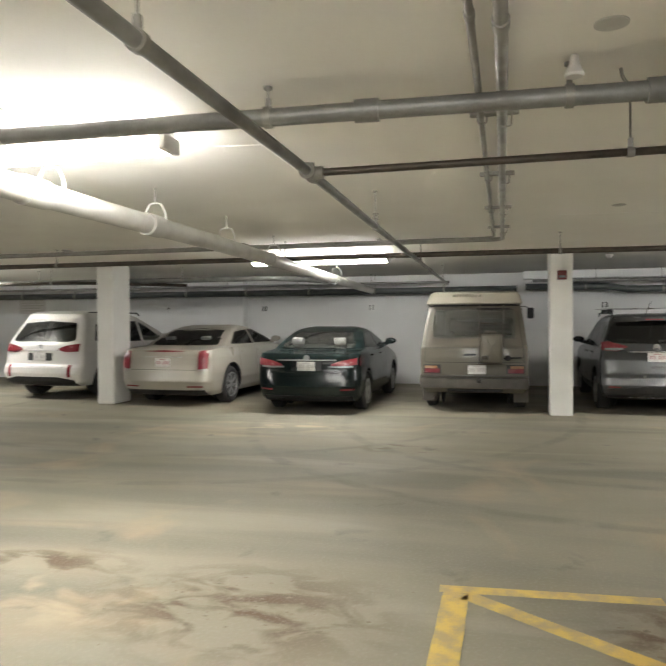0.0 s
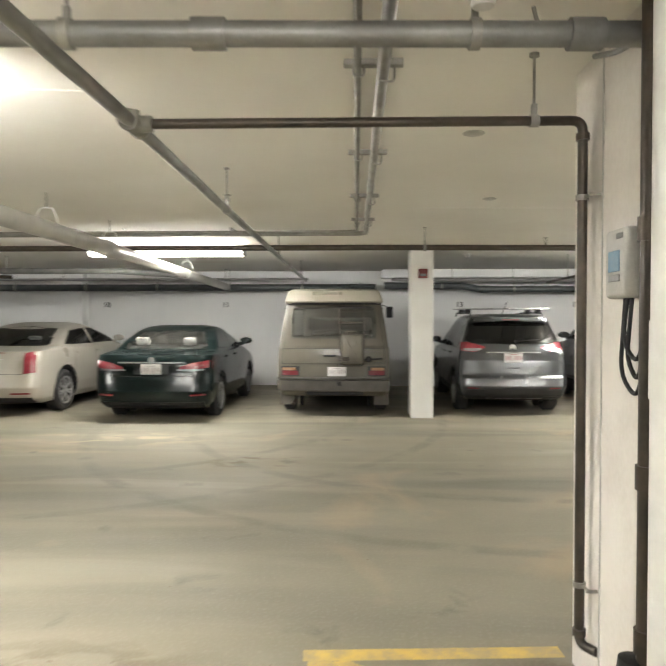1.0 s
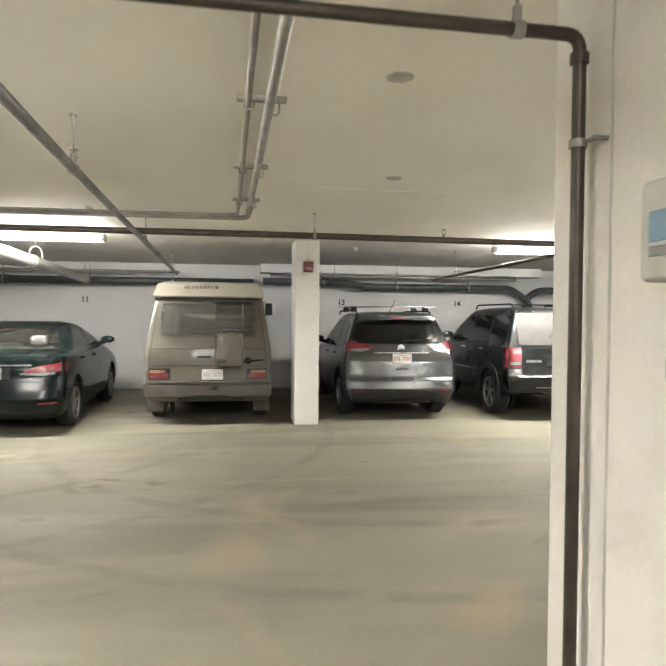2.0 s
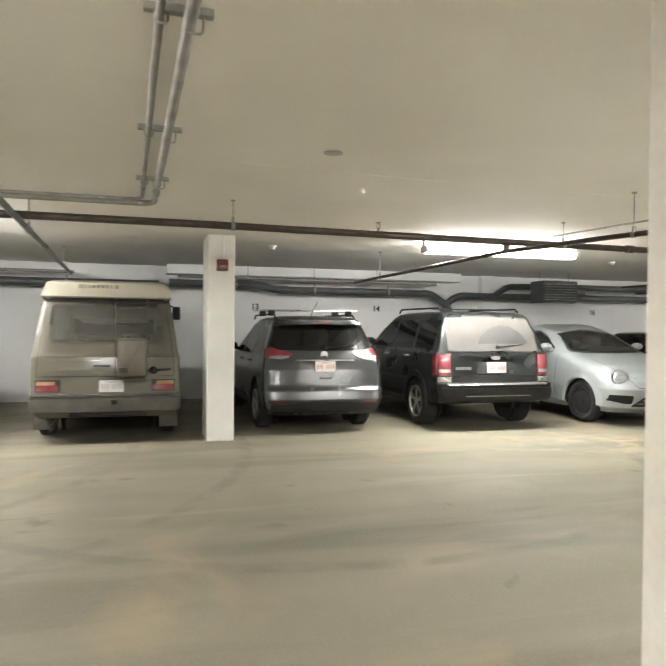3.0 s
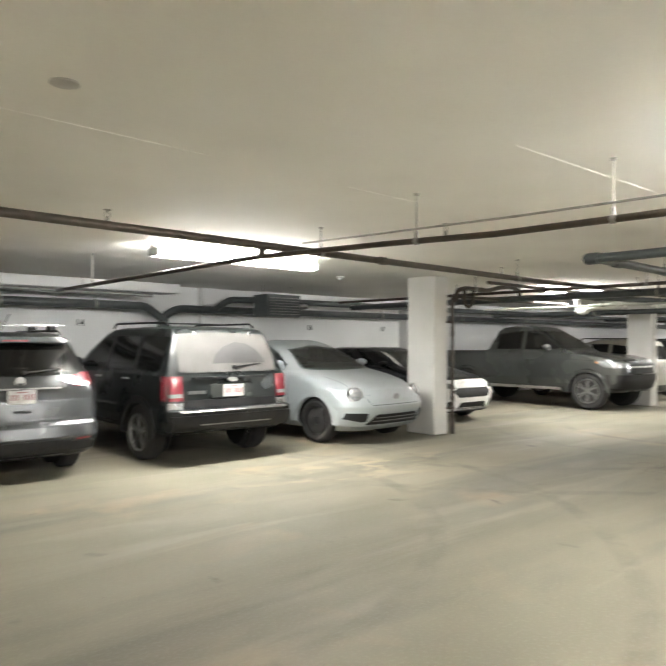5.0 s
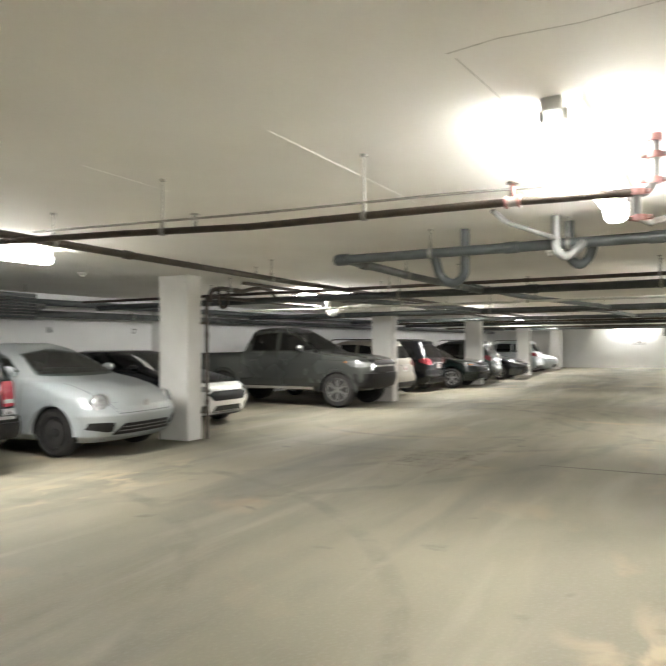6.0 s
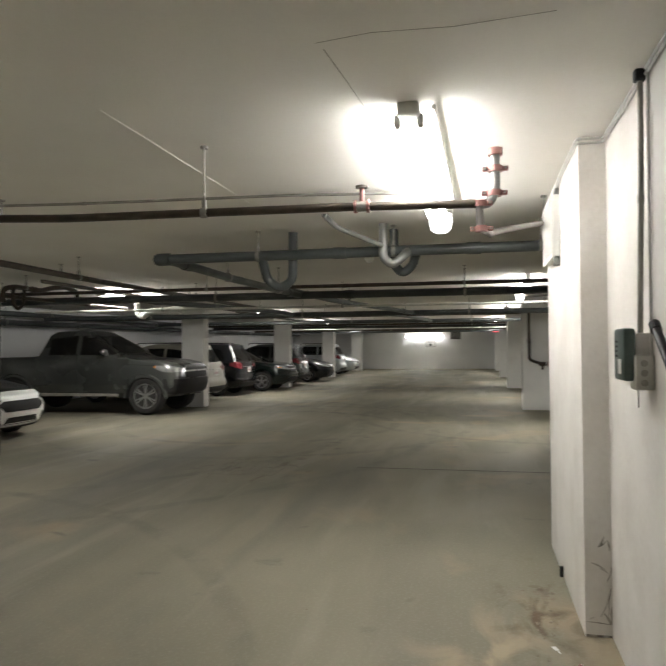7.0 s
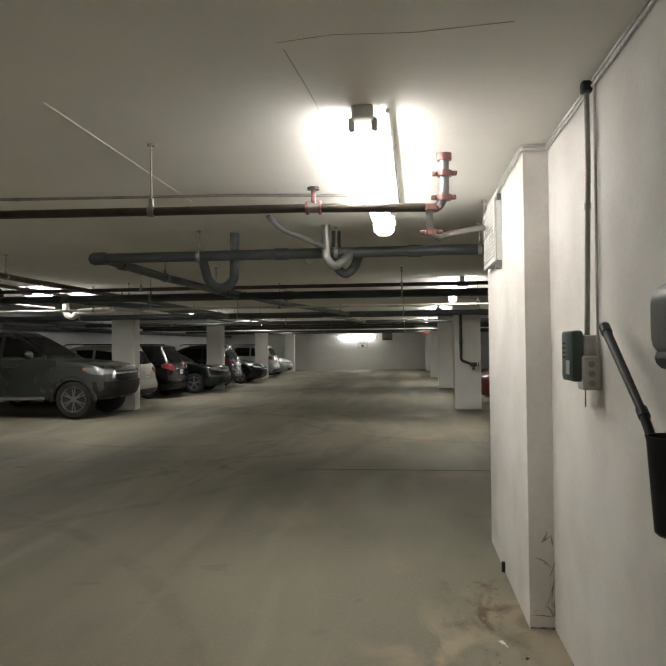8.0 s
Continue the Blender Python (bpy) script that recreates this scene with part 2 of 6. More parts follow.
def rod(a, b, r, seg=14, r2=None, bm=None):
    """A round bar from a to b, capped."""
    a, b = Vector(a), Vector(b)
    own = bmesh.new()
    bmesh.ops.create_cone(own, cap_ends=True, segments=seg, radius1=r, radius2=r if r2 is None else r2, depth=(b - a).length,
                          matrix=Matrix.Translation((a + b) / 2) @ (b - a).to_track_quat("Z", "Y").to_matrix().to_4x4())
    return own if bm is None else merge(bm, own)


def tube(points, r, seg=14, bend=0.08, bm=None):
    """A pipe along points, its corners rounded."""
    pts = [Vector(p) for p in points]
    line = [pts[0]]
    for p, q, s in zip(pts, pts[1:], pts[2:]):
        d1, d2 = (p - q), (s - q)
        k = min(bend, d1.length * 0.45, d2.length * 0.45)
        a, c = q + d1.normalized() * k, q + d2.normalized() * k
        for i in range(7):
            t = i / 6
            line.append(a * (1 - t) ** 2 + q * 2 * t * (1 - t) + c * t * t)
    line.append(pts[-1])
    own = bmesh.new()
    rings, prev = [], None
    for i, p in enumerate(line):
        d = (line[min(i + 1, len(line) - 1)] - line[max(i - 1, 0)]).normalized()
        if prev is None:
            side = d.orthogonal().normalized()
        else:
            side = (prev - d * prev.dot(d)).normalized()
        prev = side
        up = d.cross(side)
        rings.append([own.verts.new(p + (side * math.cos(u) + up * math.sin(u)) * r) for u in (2 * math.pi * j / seg for j in range(seg))])
    for r0, r1 in zip(rings, rings[1:]):
        for j in range(seg):
            own.faces.new((r0[j], r0[(j + 1) % seg], r1[(j + 1) % seg], r1[j]))
    own.faces.new(rings[0][::-1])
    own.faces.new(rings[-1])
    return own if bm is None else merge(bm, own)


def lathe(profile, seg=32, axis="Z", bm=None, capped=True):
    """A turned shape: profile of (radius, height)."""
    own = bmesh.new()
    rings = []
    for r, h in profile:
        ring = []
        for j in range(seg):
            u = 2 * math.pi * j / seg
            p = Vector((r * math.cos(u), r * math.sin(u), h))
            ring.append(own.verts.new(p if axis == "Z" else Vector((h, p.x, p.y))))
        rings.append(ring)
    for a, b in zip(rings, rings[1:]):
        for j in range(seg):
            own.faces.new((a[j], a[(j + 1) % seg], b[(j + 1) % seg], b[j]))
    if capped:
        own.faces.new(rings[0])
        own.faces.new(rings[-1])
    return own if bm is None else merge(bm, own)


M_SEAMLINE = worn("filled_seam", (0.94, 0.93, 0.90), (0.88, 0.86, 0.81), 3, 60, 0.8)


def structure(name, bm, mat, label, category, smooth=False):
    return tagged(part(name, bm, mat, smooth=smooth), label, category, kind="structure")


def letters(text, size, mat, name, m, parent=None, thick=0.002):
    """Words as a mesh, in the built-in font."""
    cu = bpy.data.curves.new("letters", "FONT")
    cu.body, cu.size, cu.extrude, cu.offset = text, size, thick, size * .03
    cu.align_x, cu.align_y = "CENTER", "CENTER"
    tmp = bpy.data.objects.new("letters", cu)
    me = bpy.data.meshes.new_from_object(tmp)
    bpy.data.objects.remove(tmp)
    bpy.data.curves.remove(cu)
    me.materials.clear()
    me.materials.append(mat)
    ob = new(name, me)
    if parent:
        ob.parent = parent
    ob.matrix_local = m
    return ob


# ---- the hall ----
structure("floor", box(-24, END_X + 0.2, -9, WALL_Y + 0.2, -0.2, 0), M_FLOOR, "dusty stained beige concrete garage floor", "floor")
structure("ceiling", box(-24, END_X + 0.2, -9, WALL_Y + 0.2, CEIL, CEIL + 0.25), M_CEIL, "painted beige concrete slab ceiling", "ceiling")
structure("wall_north", box(-24, END_X, WALL_Y, WALL_Y + 0.2, 0, CEIL), M_WALL_BACK, "white painted concrete wall behind parked cars", "wall")
structure("wall_east", box(END_X, END_X + 0.2, -9, WALL_Y + 0.2, 0, CEIL), M_WALL_BACK, "white painted end wall of the aisle", "wall")
structure("wall_west", box(-24.2, -24, -9, WALL_Y + 0.2, 0, CEIL), M_WALL_BACK, "white painted far wall", "wall")
structure("wall_south", box(-24, END_X, -9.2, -9, 0, CEIL), M_WALL_BACK, "white painted rear wall", "wall")
# the block of rooms beside the aisle, with its thicker end
WX, WY, PX, PY, PE = 1.215, 4.13, 4.75, 4.27, 6.47
structure("wall_block", box(WX, PE, -8.99, WY, 0, CEIL - 0.002), M_WALL, "cream painted wall of the stair block, scuffed", "wall")
structure("wall_pilaster", box(PX, PE + 0.003, WY - 0.3, PY, 0, CEIL - 0.003), M_WALL, "white painted projecting end of the wall", "wall")


def column(x, y, wx, wy, label="square white painted concrete column"):
    c = part("column", box(x, x + wx, y, y + wy, 0, CEIL - 0.004, 0.012, 1), M_COLUMN, smooth=False)
    return tagged(c, label, "column", "garage columns", "structure")


BAY = 8.42       # spacing of the columns along the aisle
for k, dx in ((-2, 0), (-1, -.13), (0, 0), (1, -.08), (2, -.06), (3, 0), (4, 0), (5, 0)):
    column(1.02 + k * BAY + dx, ROW_Y, 0.36, 0.62)
for k in range(2, 6):
    column(1.08 + k * BAY, 3.11, 0.36, 0.65)


# ---- vehicles ----
def paint(name, base, dust=(0.30, 0.27, 0.22), amount=0.25, metal=0.35, rough=0.32, coat=0.3):
    return worn(name, base, dust, 1.6, 70, rough, metal, bump=0.02, amount=amount, coat=coat, contrast=(0.3, 0.75))


class Shape:
    """A car's skin as plan outlines stacked by height: rear end, front end, half width, depth of the rear and front curve."""

    def __init__(self, levels, n=3.0):
        self.v = np.array(levels, float)
        self.n = n

    def at(self, z):
        return [float(np.interp(z, self.v[:, 0], self.v[:, i])) for i in range(1, 6)]

    def bow(self, x, w):
        k = min(abs(x) / w, 1.0)
        return 1 - (1 - k ** self.n) ** (1 / self.n)

    def rear(self, x, z):
        yr, yf, w, rr, rf = self.at(z)
        return yr + rr * self.bow(x, w)

    def front(self, x, z):
        yr, yf, w, rr, rf = self.at(z)
        return yf - rf * self.bow(x, w)

    def side(self, y, z):
        yr, yf, w, rr, rf = self.at(z)
        k = 0.0
        if y < yr + rr:
            k = min(1.0, (yr + rr - y) / rr)
        elif y > yf - rf:
            k = min(1.0, (y - yf + rf) / rf)
        return w * (1 - k ** self.n) ** (1 / self.n)

    def outline(self, z, ends=18, flank=72):
        yr, yf, w, rr, rf = self.at(z)
        p, e = [], 2 / self.n
        for i in range(ends):
            u = math.pi * (i / ends - 0.5)
            s = math.sin(u)
            p.append((math.copysign(abs(s) ** e, s) * w, yr + rr * (1 - abs(math.cos(u)) ** e)))
        for i in range(flank):
            p.append((w, yr + rr + (yf - rf - yr - rr) * i / flank))
        for i in range(ends):
            u = math.pi * (0.5 - i / ends)
            s = math.sin(u)
            p.append((math.copysign(abs(s) ** e, s) * w, yf - rf * (1 - abs(math.cos(u)) ** e)))
        for i in range(flank):
            p.append((-w, yf - rf - (yf - rf - yr - rr) * i / flank))
        return p


def strip_span(cols, a):
    xs = [c[0] for c in cols]
    return np.interp(a, xs, [c[1] for c in cols]), np.interp(a, xs, [c[2] for c in cols])


def skin(shape, steps, arches=(), radius=0.35, holes=()):
    """The shell, with wheel arches and window openings cut out of it."""
    bm = bmesh.new()
    rings = [[bm.verts.new((x, y, z)) for x, y in shape.outline(z)] for z in steps]
    for a, b in zip(rings, rings[1:]):
        for j in range(len(a)):
            k = (j + 1) % len(a)
            bm.faces.new((a[j], a[k], b[k], b[j]))
    bm.faces.new(rings[-1])
    zw = radius - 0.03
    gone = []
    mid = float(np.mean(shape.v[0, 1:3]))
    for f in bm.faces:
        c = f.calc_center_median()
        yr, yf, w, rr, rf = shape.at(c.z)
        if abs(c.x) > 0.75 * w and c.z < 1.2 and any((v.co.y - y) ** 2 + (v.co.z - zw) ** 2 < radius ** 2 for y in arches for v in f.verts) and all(
                min((v.co.y - y) ** 2 + (v.co.z - zw) ** 2 for y in arches) < (radius + 0.01) ** 2 for v in f.verts):
            gone.append(f)
            continue
        for face, cols in holes:
            if face == "side":
                ok, a = abs(c.x) > 0.72 * w and yr + 0.35 * rr < c.y < yf - 0.35 * rf, c.y
            elif face == "rear":
                ok, a = c.y < mid and c.y < yr + 0.9 * rr, c.x
            else:
                ok, a = c.y > mid and c.y > yf - 0.9 * rf, c.x
            if ok and cols[0][0] + 0.035 < a < cols[-1][0] - 0.035:
                lo, hi = strip_span(cols, a)
                if lo + 0.03 < c.z < hi - 0.03:
                    gone.append(f)
                    break
    bmesh.ops.delete(bm, geom=gone, context="FACES")
    for v in bm.verts:
        if v.is_boundary and v.co.z < 1.2 and v.co.z > steps[0] + 0.001:
            for y in arches:
                d = Vector((v.co.y - y, v.co.z - zw))
                if abs(d.length - radius) < 0.08:
                    d = d.normalized() * radius
                    v.co.y, v.co.z = y + d.x, zw + d.y
    return bm


def patch(shape, face, cols, off=0.004, na=12, nz=5, sign=1, thick=0.0):
    """A panel that lies on the skin: columns of (along, low, high)."""
    bm = bmesh.new()
    xs = np.linspace(cols[0][0], cols[-1][0], na + 1)
    xs = sorted(set(np.round(np.concatenate([xs, [c[0] for c in cols]]), 5)))
    grid = []
    for layer in ((off,) if not thick else (off, off - thick)):
        rows = []
        for a in xs:
            lo, hi = strip_span(cols, a)
            row = []
            for k in range(nz + 1):
                z = float(lo + (hi - lo) * k / nz)
                if face == "rear":
                    p = (a, shape.rear(a, z) - layer, z)
                elif face == "front":
                    p = (a, shape.front(a, z) + layer, z)
                elif face == "top":
                    p = (a, z, layer)
                else:
                    p = (sign * (shape.side(a, z) + layer), a, z)
                row.append(bm.verts.new(p))
            rows.append(row)
        grid.append(rows)
        for r0, r1 in zip(rows, rows[1:]):
            for k in range(nz):
                bm.faces.new((r0[k], r1[k], r1[k + 1], r0[k + 1]))
    if thick:
        a, b = grid
        edge = [(i, 0) for i in range(len(xs))] + [(len(xs) - 1, k) for k in range(1, nz + 1)] + [(i, nz) for i in range(len(xs) - 2, -1, -1)] + [(0, k) for k in range(nz - 1, 0, -1)]
        for (i, k), (i2, k2) in zip(edge, edge[1:] + edge[:1]):
            try:
                bm.faces.new((a[i][k], a[i2][k2], b[i2][k2], b[i][k]))
            except ValueError:
                pass
    return bm


def flip(cols):
    return [(-a, lo, hi) for a, lo, hi in reversed(cols)]


def tyre_mesh(r, w):
    s = r * 0.66
    return lathe([(s, -w / 2 + 0.02), (s + 0.02, -w / 2), (r - 0.05, -w / 2 - 0.006), (r - 0.012, -w / 2 + 0.02), (r, -w / 2 + 0.045), (r - 0.006, -0.02), (r - 0.006, 0.02),
                  (r, w / 2 - 0.045), (r - 0.012, w / 2 - 0.02), (r - 0.05, w / 2 + 0.006), (s + 0.02, w / 2), (s, w / 2 - 0.02)], 40, "X")


def rim_mesh(r, w, spokes=5, plain=False):
    s = r * 0.66
    bm = lathe([(s + 0.004, w / 2 - 0.012), (s + 0.004, w / 2 + 0.004), (s - 0.014, w / 2 + 0.004), (s - 0.03, w / 2 - 0.04), (s - 0.03, 0), (s - 0.03, -w / 2)], 36, "X", None, False)
    lathe([(0.01, w / 2 - 0.005), (0.055, w / 2 - 0.008), (0.07, w / 2 - 0.03), (0.07, 0.0)], 20, "X", bm)
    if plain:
        lathe([(0.06, w / 2 - 0.045), (0.12, w / 2 - 0.02), (s - 0.06, w / 2 - 0.035), (s - 0.01, w / 2 - 0.06)], 30, "X", bm)
        for i in range(12):
            a = 2 * math.pi * i / 12
            rod((w / 2 - 0.05, math.cos(a) * s * 0.78, math.sin(a) * s * 0.78), (w / 2 - 0.015, math.cos(a) * s * 0.78, math.sin(a) * s * 0.78), 0.016, 8, bm=bm)
    else:
        for i in range(spokes):
            for d in (-0.13, 0.13):
                own = box(w / 2 - 0.045, w / 2 - 0.012, -0.014, 0.014, 0.05, s - 0.012, 0.006, 1)
                merge(bm, own, Matrix.Rotation(2 * math.pi * i / spokes + d, 4, "X"))
    return bm


def headrest_seat(x, y, wide, base=0.36):
    bm = box(x - wide / 2, x + wide / 2, y - 0.05, y + 0.5, base, base + 0.2, 0.05, 2)
    own = box(-wide / 2, wide / 2, -0.08, 0.08, 0, 0.60, 0.05, 2)
    merge(bm, own, Matrix.Translation((x, y - 0.08, base + 0.15)) @ Matrix.Rotation(radians(12), 4, "X"))
    for k in ((0,) if wide < 0.7 else (-0.38, 0.38)):
        own = box(-0.11, 0.11, -0.045, 0.045, 0.62, 0.755, 0.035, 2)
        merge(bm, own, Matrix.Translation((x + k, y - 0.10, base + 0.15)) @ Matrix.Rotation(radians(12), 4, "X"))
    return bm


def line(shape, face, a0, z0, a1, z1, width=0.007, sign=1):
    """A panel gap as a thin dark inlay."""
    if abs(a1 - a0) >= abs(z1 - z0):
        cols = [(a0, z0 - width / 2, z0 + width / 2), (a1, z1 - width / 2, z1 + width / 2)]
        if a0 > a1:
            cols = cols[::-1]
        return patch(shape, face, cols, 0.0025, 10, 1, sign)
    bm = bmesh.new()
    rows = []
    for i in range(11):
        t = i / 10
        a, z = a0 + (a1 - a0) * t, z0 + (z1 - z0) * t
        row = []
        for d in (-width / 2, width / 2):
            if face == "rear":
                p = (a + d, shape.rear(a + d, z) - 0.0025, z)
            elif face == "front":
                p = (a + d, shape.front(a + d, z) + 0.0025, z)
            else:
                p = (sign * (shape.side(a + d, z) + 0.0025), a + d, z)
            row.append(bm.verts.new(p))
        rows.append(row)
    for r0, r1 in zip(rows, rows[1:]):
        bm.faces.new((r0[0], r0[1], r1[1], r1[0]))
    return bm


def car(name, m, label, category, levels, colour, wheels, wheel=(0.34, 0.225), spokes=5, rim_mat=None, plain=False, windows=(), n=3.0, lamps=(), trims=(), gaps=(),
        plate=None, mirror=None, seats=True, handles=(), group="parked cars", seat_mat=None, far=False, size=1.0):
    """A car built up from its skin; rear at y = 0, nose towards +y."""
    shape = Shape(levels, n)
    base = thing(name, m @ Matrix.Scale(size, 4), label, category, group)
    z0, z1 = levels[0][0], levels[-1][0]
    steps = sorted(set(np.round(np.concatenate([np.arange(z0, z1, 0.06 if far else 0.035), [l[0] for l in levels]]), 4)))
    holes = [(w[0], w[1]) for w in windows]
    holes += [("side", w[1]) for w in windows if w[0] == "side"]
    r, tw = wheel
    body = part("body", skin(shape, steps, wheels, r + 0.055, holes), colour, base)
    for face, cols, mat, nm in windows:
        if face == "side":
            for s in (1, -1):
                part(nm, patch(shape, "side", cols, 0.004, 14, 6, s), mat, base)
        else:
            part(nm, patch(shape, face, cols, 0.007, 20, 7), mat, base)
    # dark floor pan and wheel housings
    w0 = levels[2][3]
    pan = box(-w0 + 0.28, w0 - 0.28, 0.35, levels[1][2] - 0.35, z0 - 0.02, z0 + 0.25, 0.03, 1)
    for y in wheels:
        for s in (-1, 1):
            rod((s * (w0 - 0.34), y, r), (s * (w0 - 0.30), y, r), r * 0.8, 24, bm=pan)
    part("underbody", pan, M_UNDER, base)
    for y in wheels:
        for s in (-1, 1):
            liner = bmesh.new()
            for i in range(16):
                a0, a1 = math.pi * i / 16, math.pi * (i + 1) / 16
                q = [(s * x, y + math.cos(a) * (r + 0.058), r - 0.03 + math.sin(a) * (r + 0.058)) for x, a in ((w0 - 0.34, a0), (w0 - 0.02, a0), (w0 - 0.02, a1), (w0 - 0.34, a1))]
                liner.faces.new([liner.verts.new(p) for p in q])
            part("wheel_housing", liner, M_UNDER, base)
    tyre = rim = None
    for y in wheels:
        for s in (-1, 1):
            mm = pose(s * (w0 - tw / 2 - 0.015), y, r, 0, 0, 0 if s > 0 else 180)
            if tyre is None:
                tyre = part("tyre", tyre_mesh(r, tw), M_RUBBER, base)
                tyre.matrix_local = mm
                rim = part("rim", rim_mesh(r, tw, spokes, plain), rim_mat or M_ALLOY, tyre, "black steel wheel" if plain else "silver alloy rim")
            else:
                again(rim, Matrix.Identity(4), again(tyre, mm, base))
    for nm, face, cols, mat, off, thick in lamps:
        if face == "side":
            for s in (1, -1):
                part(nm, patch(shape, "side", cols, off, 8, 4, s, thick), mat, base)
        else:
            part(nm, patch(shape, face, cols, off, 8, 4, 1, thick), mat, base)
            if cols[0][0] > 0 or cols[-1][0] < 0:
                part(nm, patch(shape, face, flip(cols), off, 8, 4, 1, thick), mat, base)
    for nm, face, cols, mat, off, thick, *tag in trims:
        for s in ((1, -1) if face == "side" else (1,)):
            rows = max(3, round(max(c[2] - c[1] for c in cols) / .04))
            part(nm, patch(shape, face, cols, off, 28, rows, s, thick), mat, base, tag[0] if tag else "")
    for face, a0, za, a1, zb in gaps:
        for s in ((1, -1) if face == "side" else (1,)):
            part("panel_gap", line(shape, face, a0, za, a1, zb, 0.007, s), M_GAP, base)
    if plate:
        px, pz, face, bars = plate
        y = (shape.rear(px, pz) - 0.016) if face == "rear" else (shape.front(px, pz) + 0.016)
        d = -1 if face == "rear" else 1
        p = part("number_plate", box(px - 0.1525, px + 0.1525, y - 0.004, y + 0.004, pz - 0.076, pz + 0.076, 0.003, 1), M_PLATE, base, "pale plate with dark red bars")
        bm = bmesh.new()
        for i, wd in enumerate((0.03, 0.03, 0.03, 0.02, 0.03, 0.03, 0.03, 0.03)):
            if i != 3:
                x = px - 0.125 + i * 0.034
                box(x, x + wd * 0.72, y + d * 0.005 - 0.001, y + d * 0.005 + 0.001, pz - 0.032, pz + 0.03, bm=bm)
        box(px - 0.06, px + 0.06, y + d * 0.005 - 0.001, y + d * 0.005 + 0.001, pz + 0.046, pz + 0.06, bm=bm)
        part("plate_bars", bm, bars, p)
    if mirror:
        my, mz, mat = mirror
        for s in (1, -1):
            x = shape.side(my, mz)
            bm = bmesh.new()
            bmesh.ops.create_uvsphere(bm, u_segments=20, v_segments=12, radius=1.0, matrix=Matrix.Translation((s * (x + 0.12), my, mz + 0.075)) @ Matrix.Diagonal((0.115, 0.07, 0.062, 1)))
            for v in bm.verts:
                v.co.y = max(v.co.y, my - 0.045)
            box(min(s * (x - 0.03), s * (x + 0.08)), max(s * (x - 0.03), s * (x + 0.08)), my - 0.02, my + 0.03, mz - 0.01, mz + 0.05, 0.01, 1, bm)
            part("wing_mirror", bm, mat, base)
    for hy, hz, mat in handles:
        for s in (1, -1):
            x = shape.side(hy, hz)
            part("door_handle", box(s * (x + 0.012) - 0.014, s * (x + 0.012) + 0.014, hy - 0.09, hy + 0.09, hz - 0.014, hz + 0.014, 0.009, 2), mat, base)
    if seats:
        sm = seat_mat or M_SEAT
        cab = [l for l in levels if l[0] > levels[-1][0] - 0.55]
        y0, y1 = cab[0][1], cab[-1][2]
        for s in (-0.36, 0.36):
            part("front_seat", headrest_seat(s, y1 + 0.0, 0.5), sm, base)
        part("rear_bench", headrest_seat(0, y1 - 0.95, 1.25), sm, base)
        part("dashboard", box(-0.62, 0.62, y1 + 0.75, y1 + 1.15, 0.7, 0.98, 0.06, 2), M_BLACK, base)
        part("cabin_floor", box(-w0 + 0.1, w0 - 0.1, 0.25, y1 + 1.1, z0 + 0.26, z0 + 0.30), M_UNDER, base)
    return base, shape


def rails(base, w, y0, y1, z, mat, bars=()):
    """Roof rails, and the cross bars on them."""
    for s in (-1, 1):
        part("roof_rail", tube([(s * w, y0, z - 0.05), (s * w, y0 + 0.08, z), (s * w, y1 - 0.08, z), (s * w, y1, z - 0.06)], 0.014, 10, 0.05), mat, base)
    for y in bars:
        part("cross_bar", box(-w - 0.16, w + 0.16, y - 0.03, y + 0.03, z + 0.06, z + 0.08, 0.008, 2), M_CHROME, base, "bright metal roof rack bar")
        for s in (-1, 1):
            part("rack_foot", box(s * w - 0.05, s * w + 0.05, y - 0.05, y + 0.05, z - 0.02, z + 0.062, 0.015, 2), M_BLACK, base)


def wiper(base, shape, x0, x1, z, face="rear"):
    bm = bmesh.new()
    a = (x0, shape.rear(x0, z) - 0.03, z)
    b = (x1, shape.rear(x1, z + 0.04) - 0.022, z + 0.04)
    rod(a, b, 0.011, 8, 0.007, bm)
    rod((x0, shape.rear(x0, z), z), (x0, shape.rear(x0, z) - 0.045, z), 0.026, 14, bm=bm)
    part("rear_wiper", bm, M_BLACK, base)


def badge(base, shape, x, z, r, face="rear"):
    y = shape.rear(x, z) - 0.012 if face == "rear" else shape.front(x, z) + 0.012
    bm = lathe([(r, -0.006), (r, 0.006), (r * 0.8, 0.008), (r * 0.78, -0.004)], 24)
    bmesh.ops.transform(bm, matrix=Matrix.Translation((x, y, z)) @ Matrix.Rotation(radians(90), 4, "X"), verts=bm.verts)
    part("badge", bm, M_ALLOY, base, "round bright metal badge")


C_WHITE = paint("white_car_paint", (0.52, 0.51, 0.485), (0.38, 0.36, 0.33), 0.4, 0.0)
C_BEIGE = paint("champagne_car_paint", (0.34, 0.32, 0.275), (0.265, 0.245, 0.205), 0.5, 0.15)
C_NAVY = paint("dark_blue_car_paint", (0.003, 0.008, 0.008), (0.006, 0.010, 0.010), 0.3, 0.0, 0.16, 0.0)
C_NAVY.node_tree.nodes["Principled BSDF"].inputs["Specular IOR Level"].default_value = 0.38
C_TAN = paint("faded_tan_van_paint", (0.096, 0.085, 0.060), (0.066, 0.059, 0.043), 0.7, 0.0, 0.5)
M_FADED = worn("faded_lettering", (0.20, 0.185, 0.15), (0.27, 0.25, 0.20), 14, 60, 0.7)
C_CREAM = paint("cream_fibreglass", (0.36, 0.335, 0.275), (0.27, 0.25, 0.20), 0.5, 0.0, 0.55)
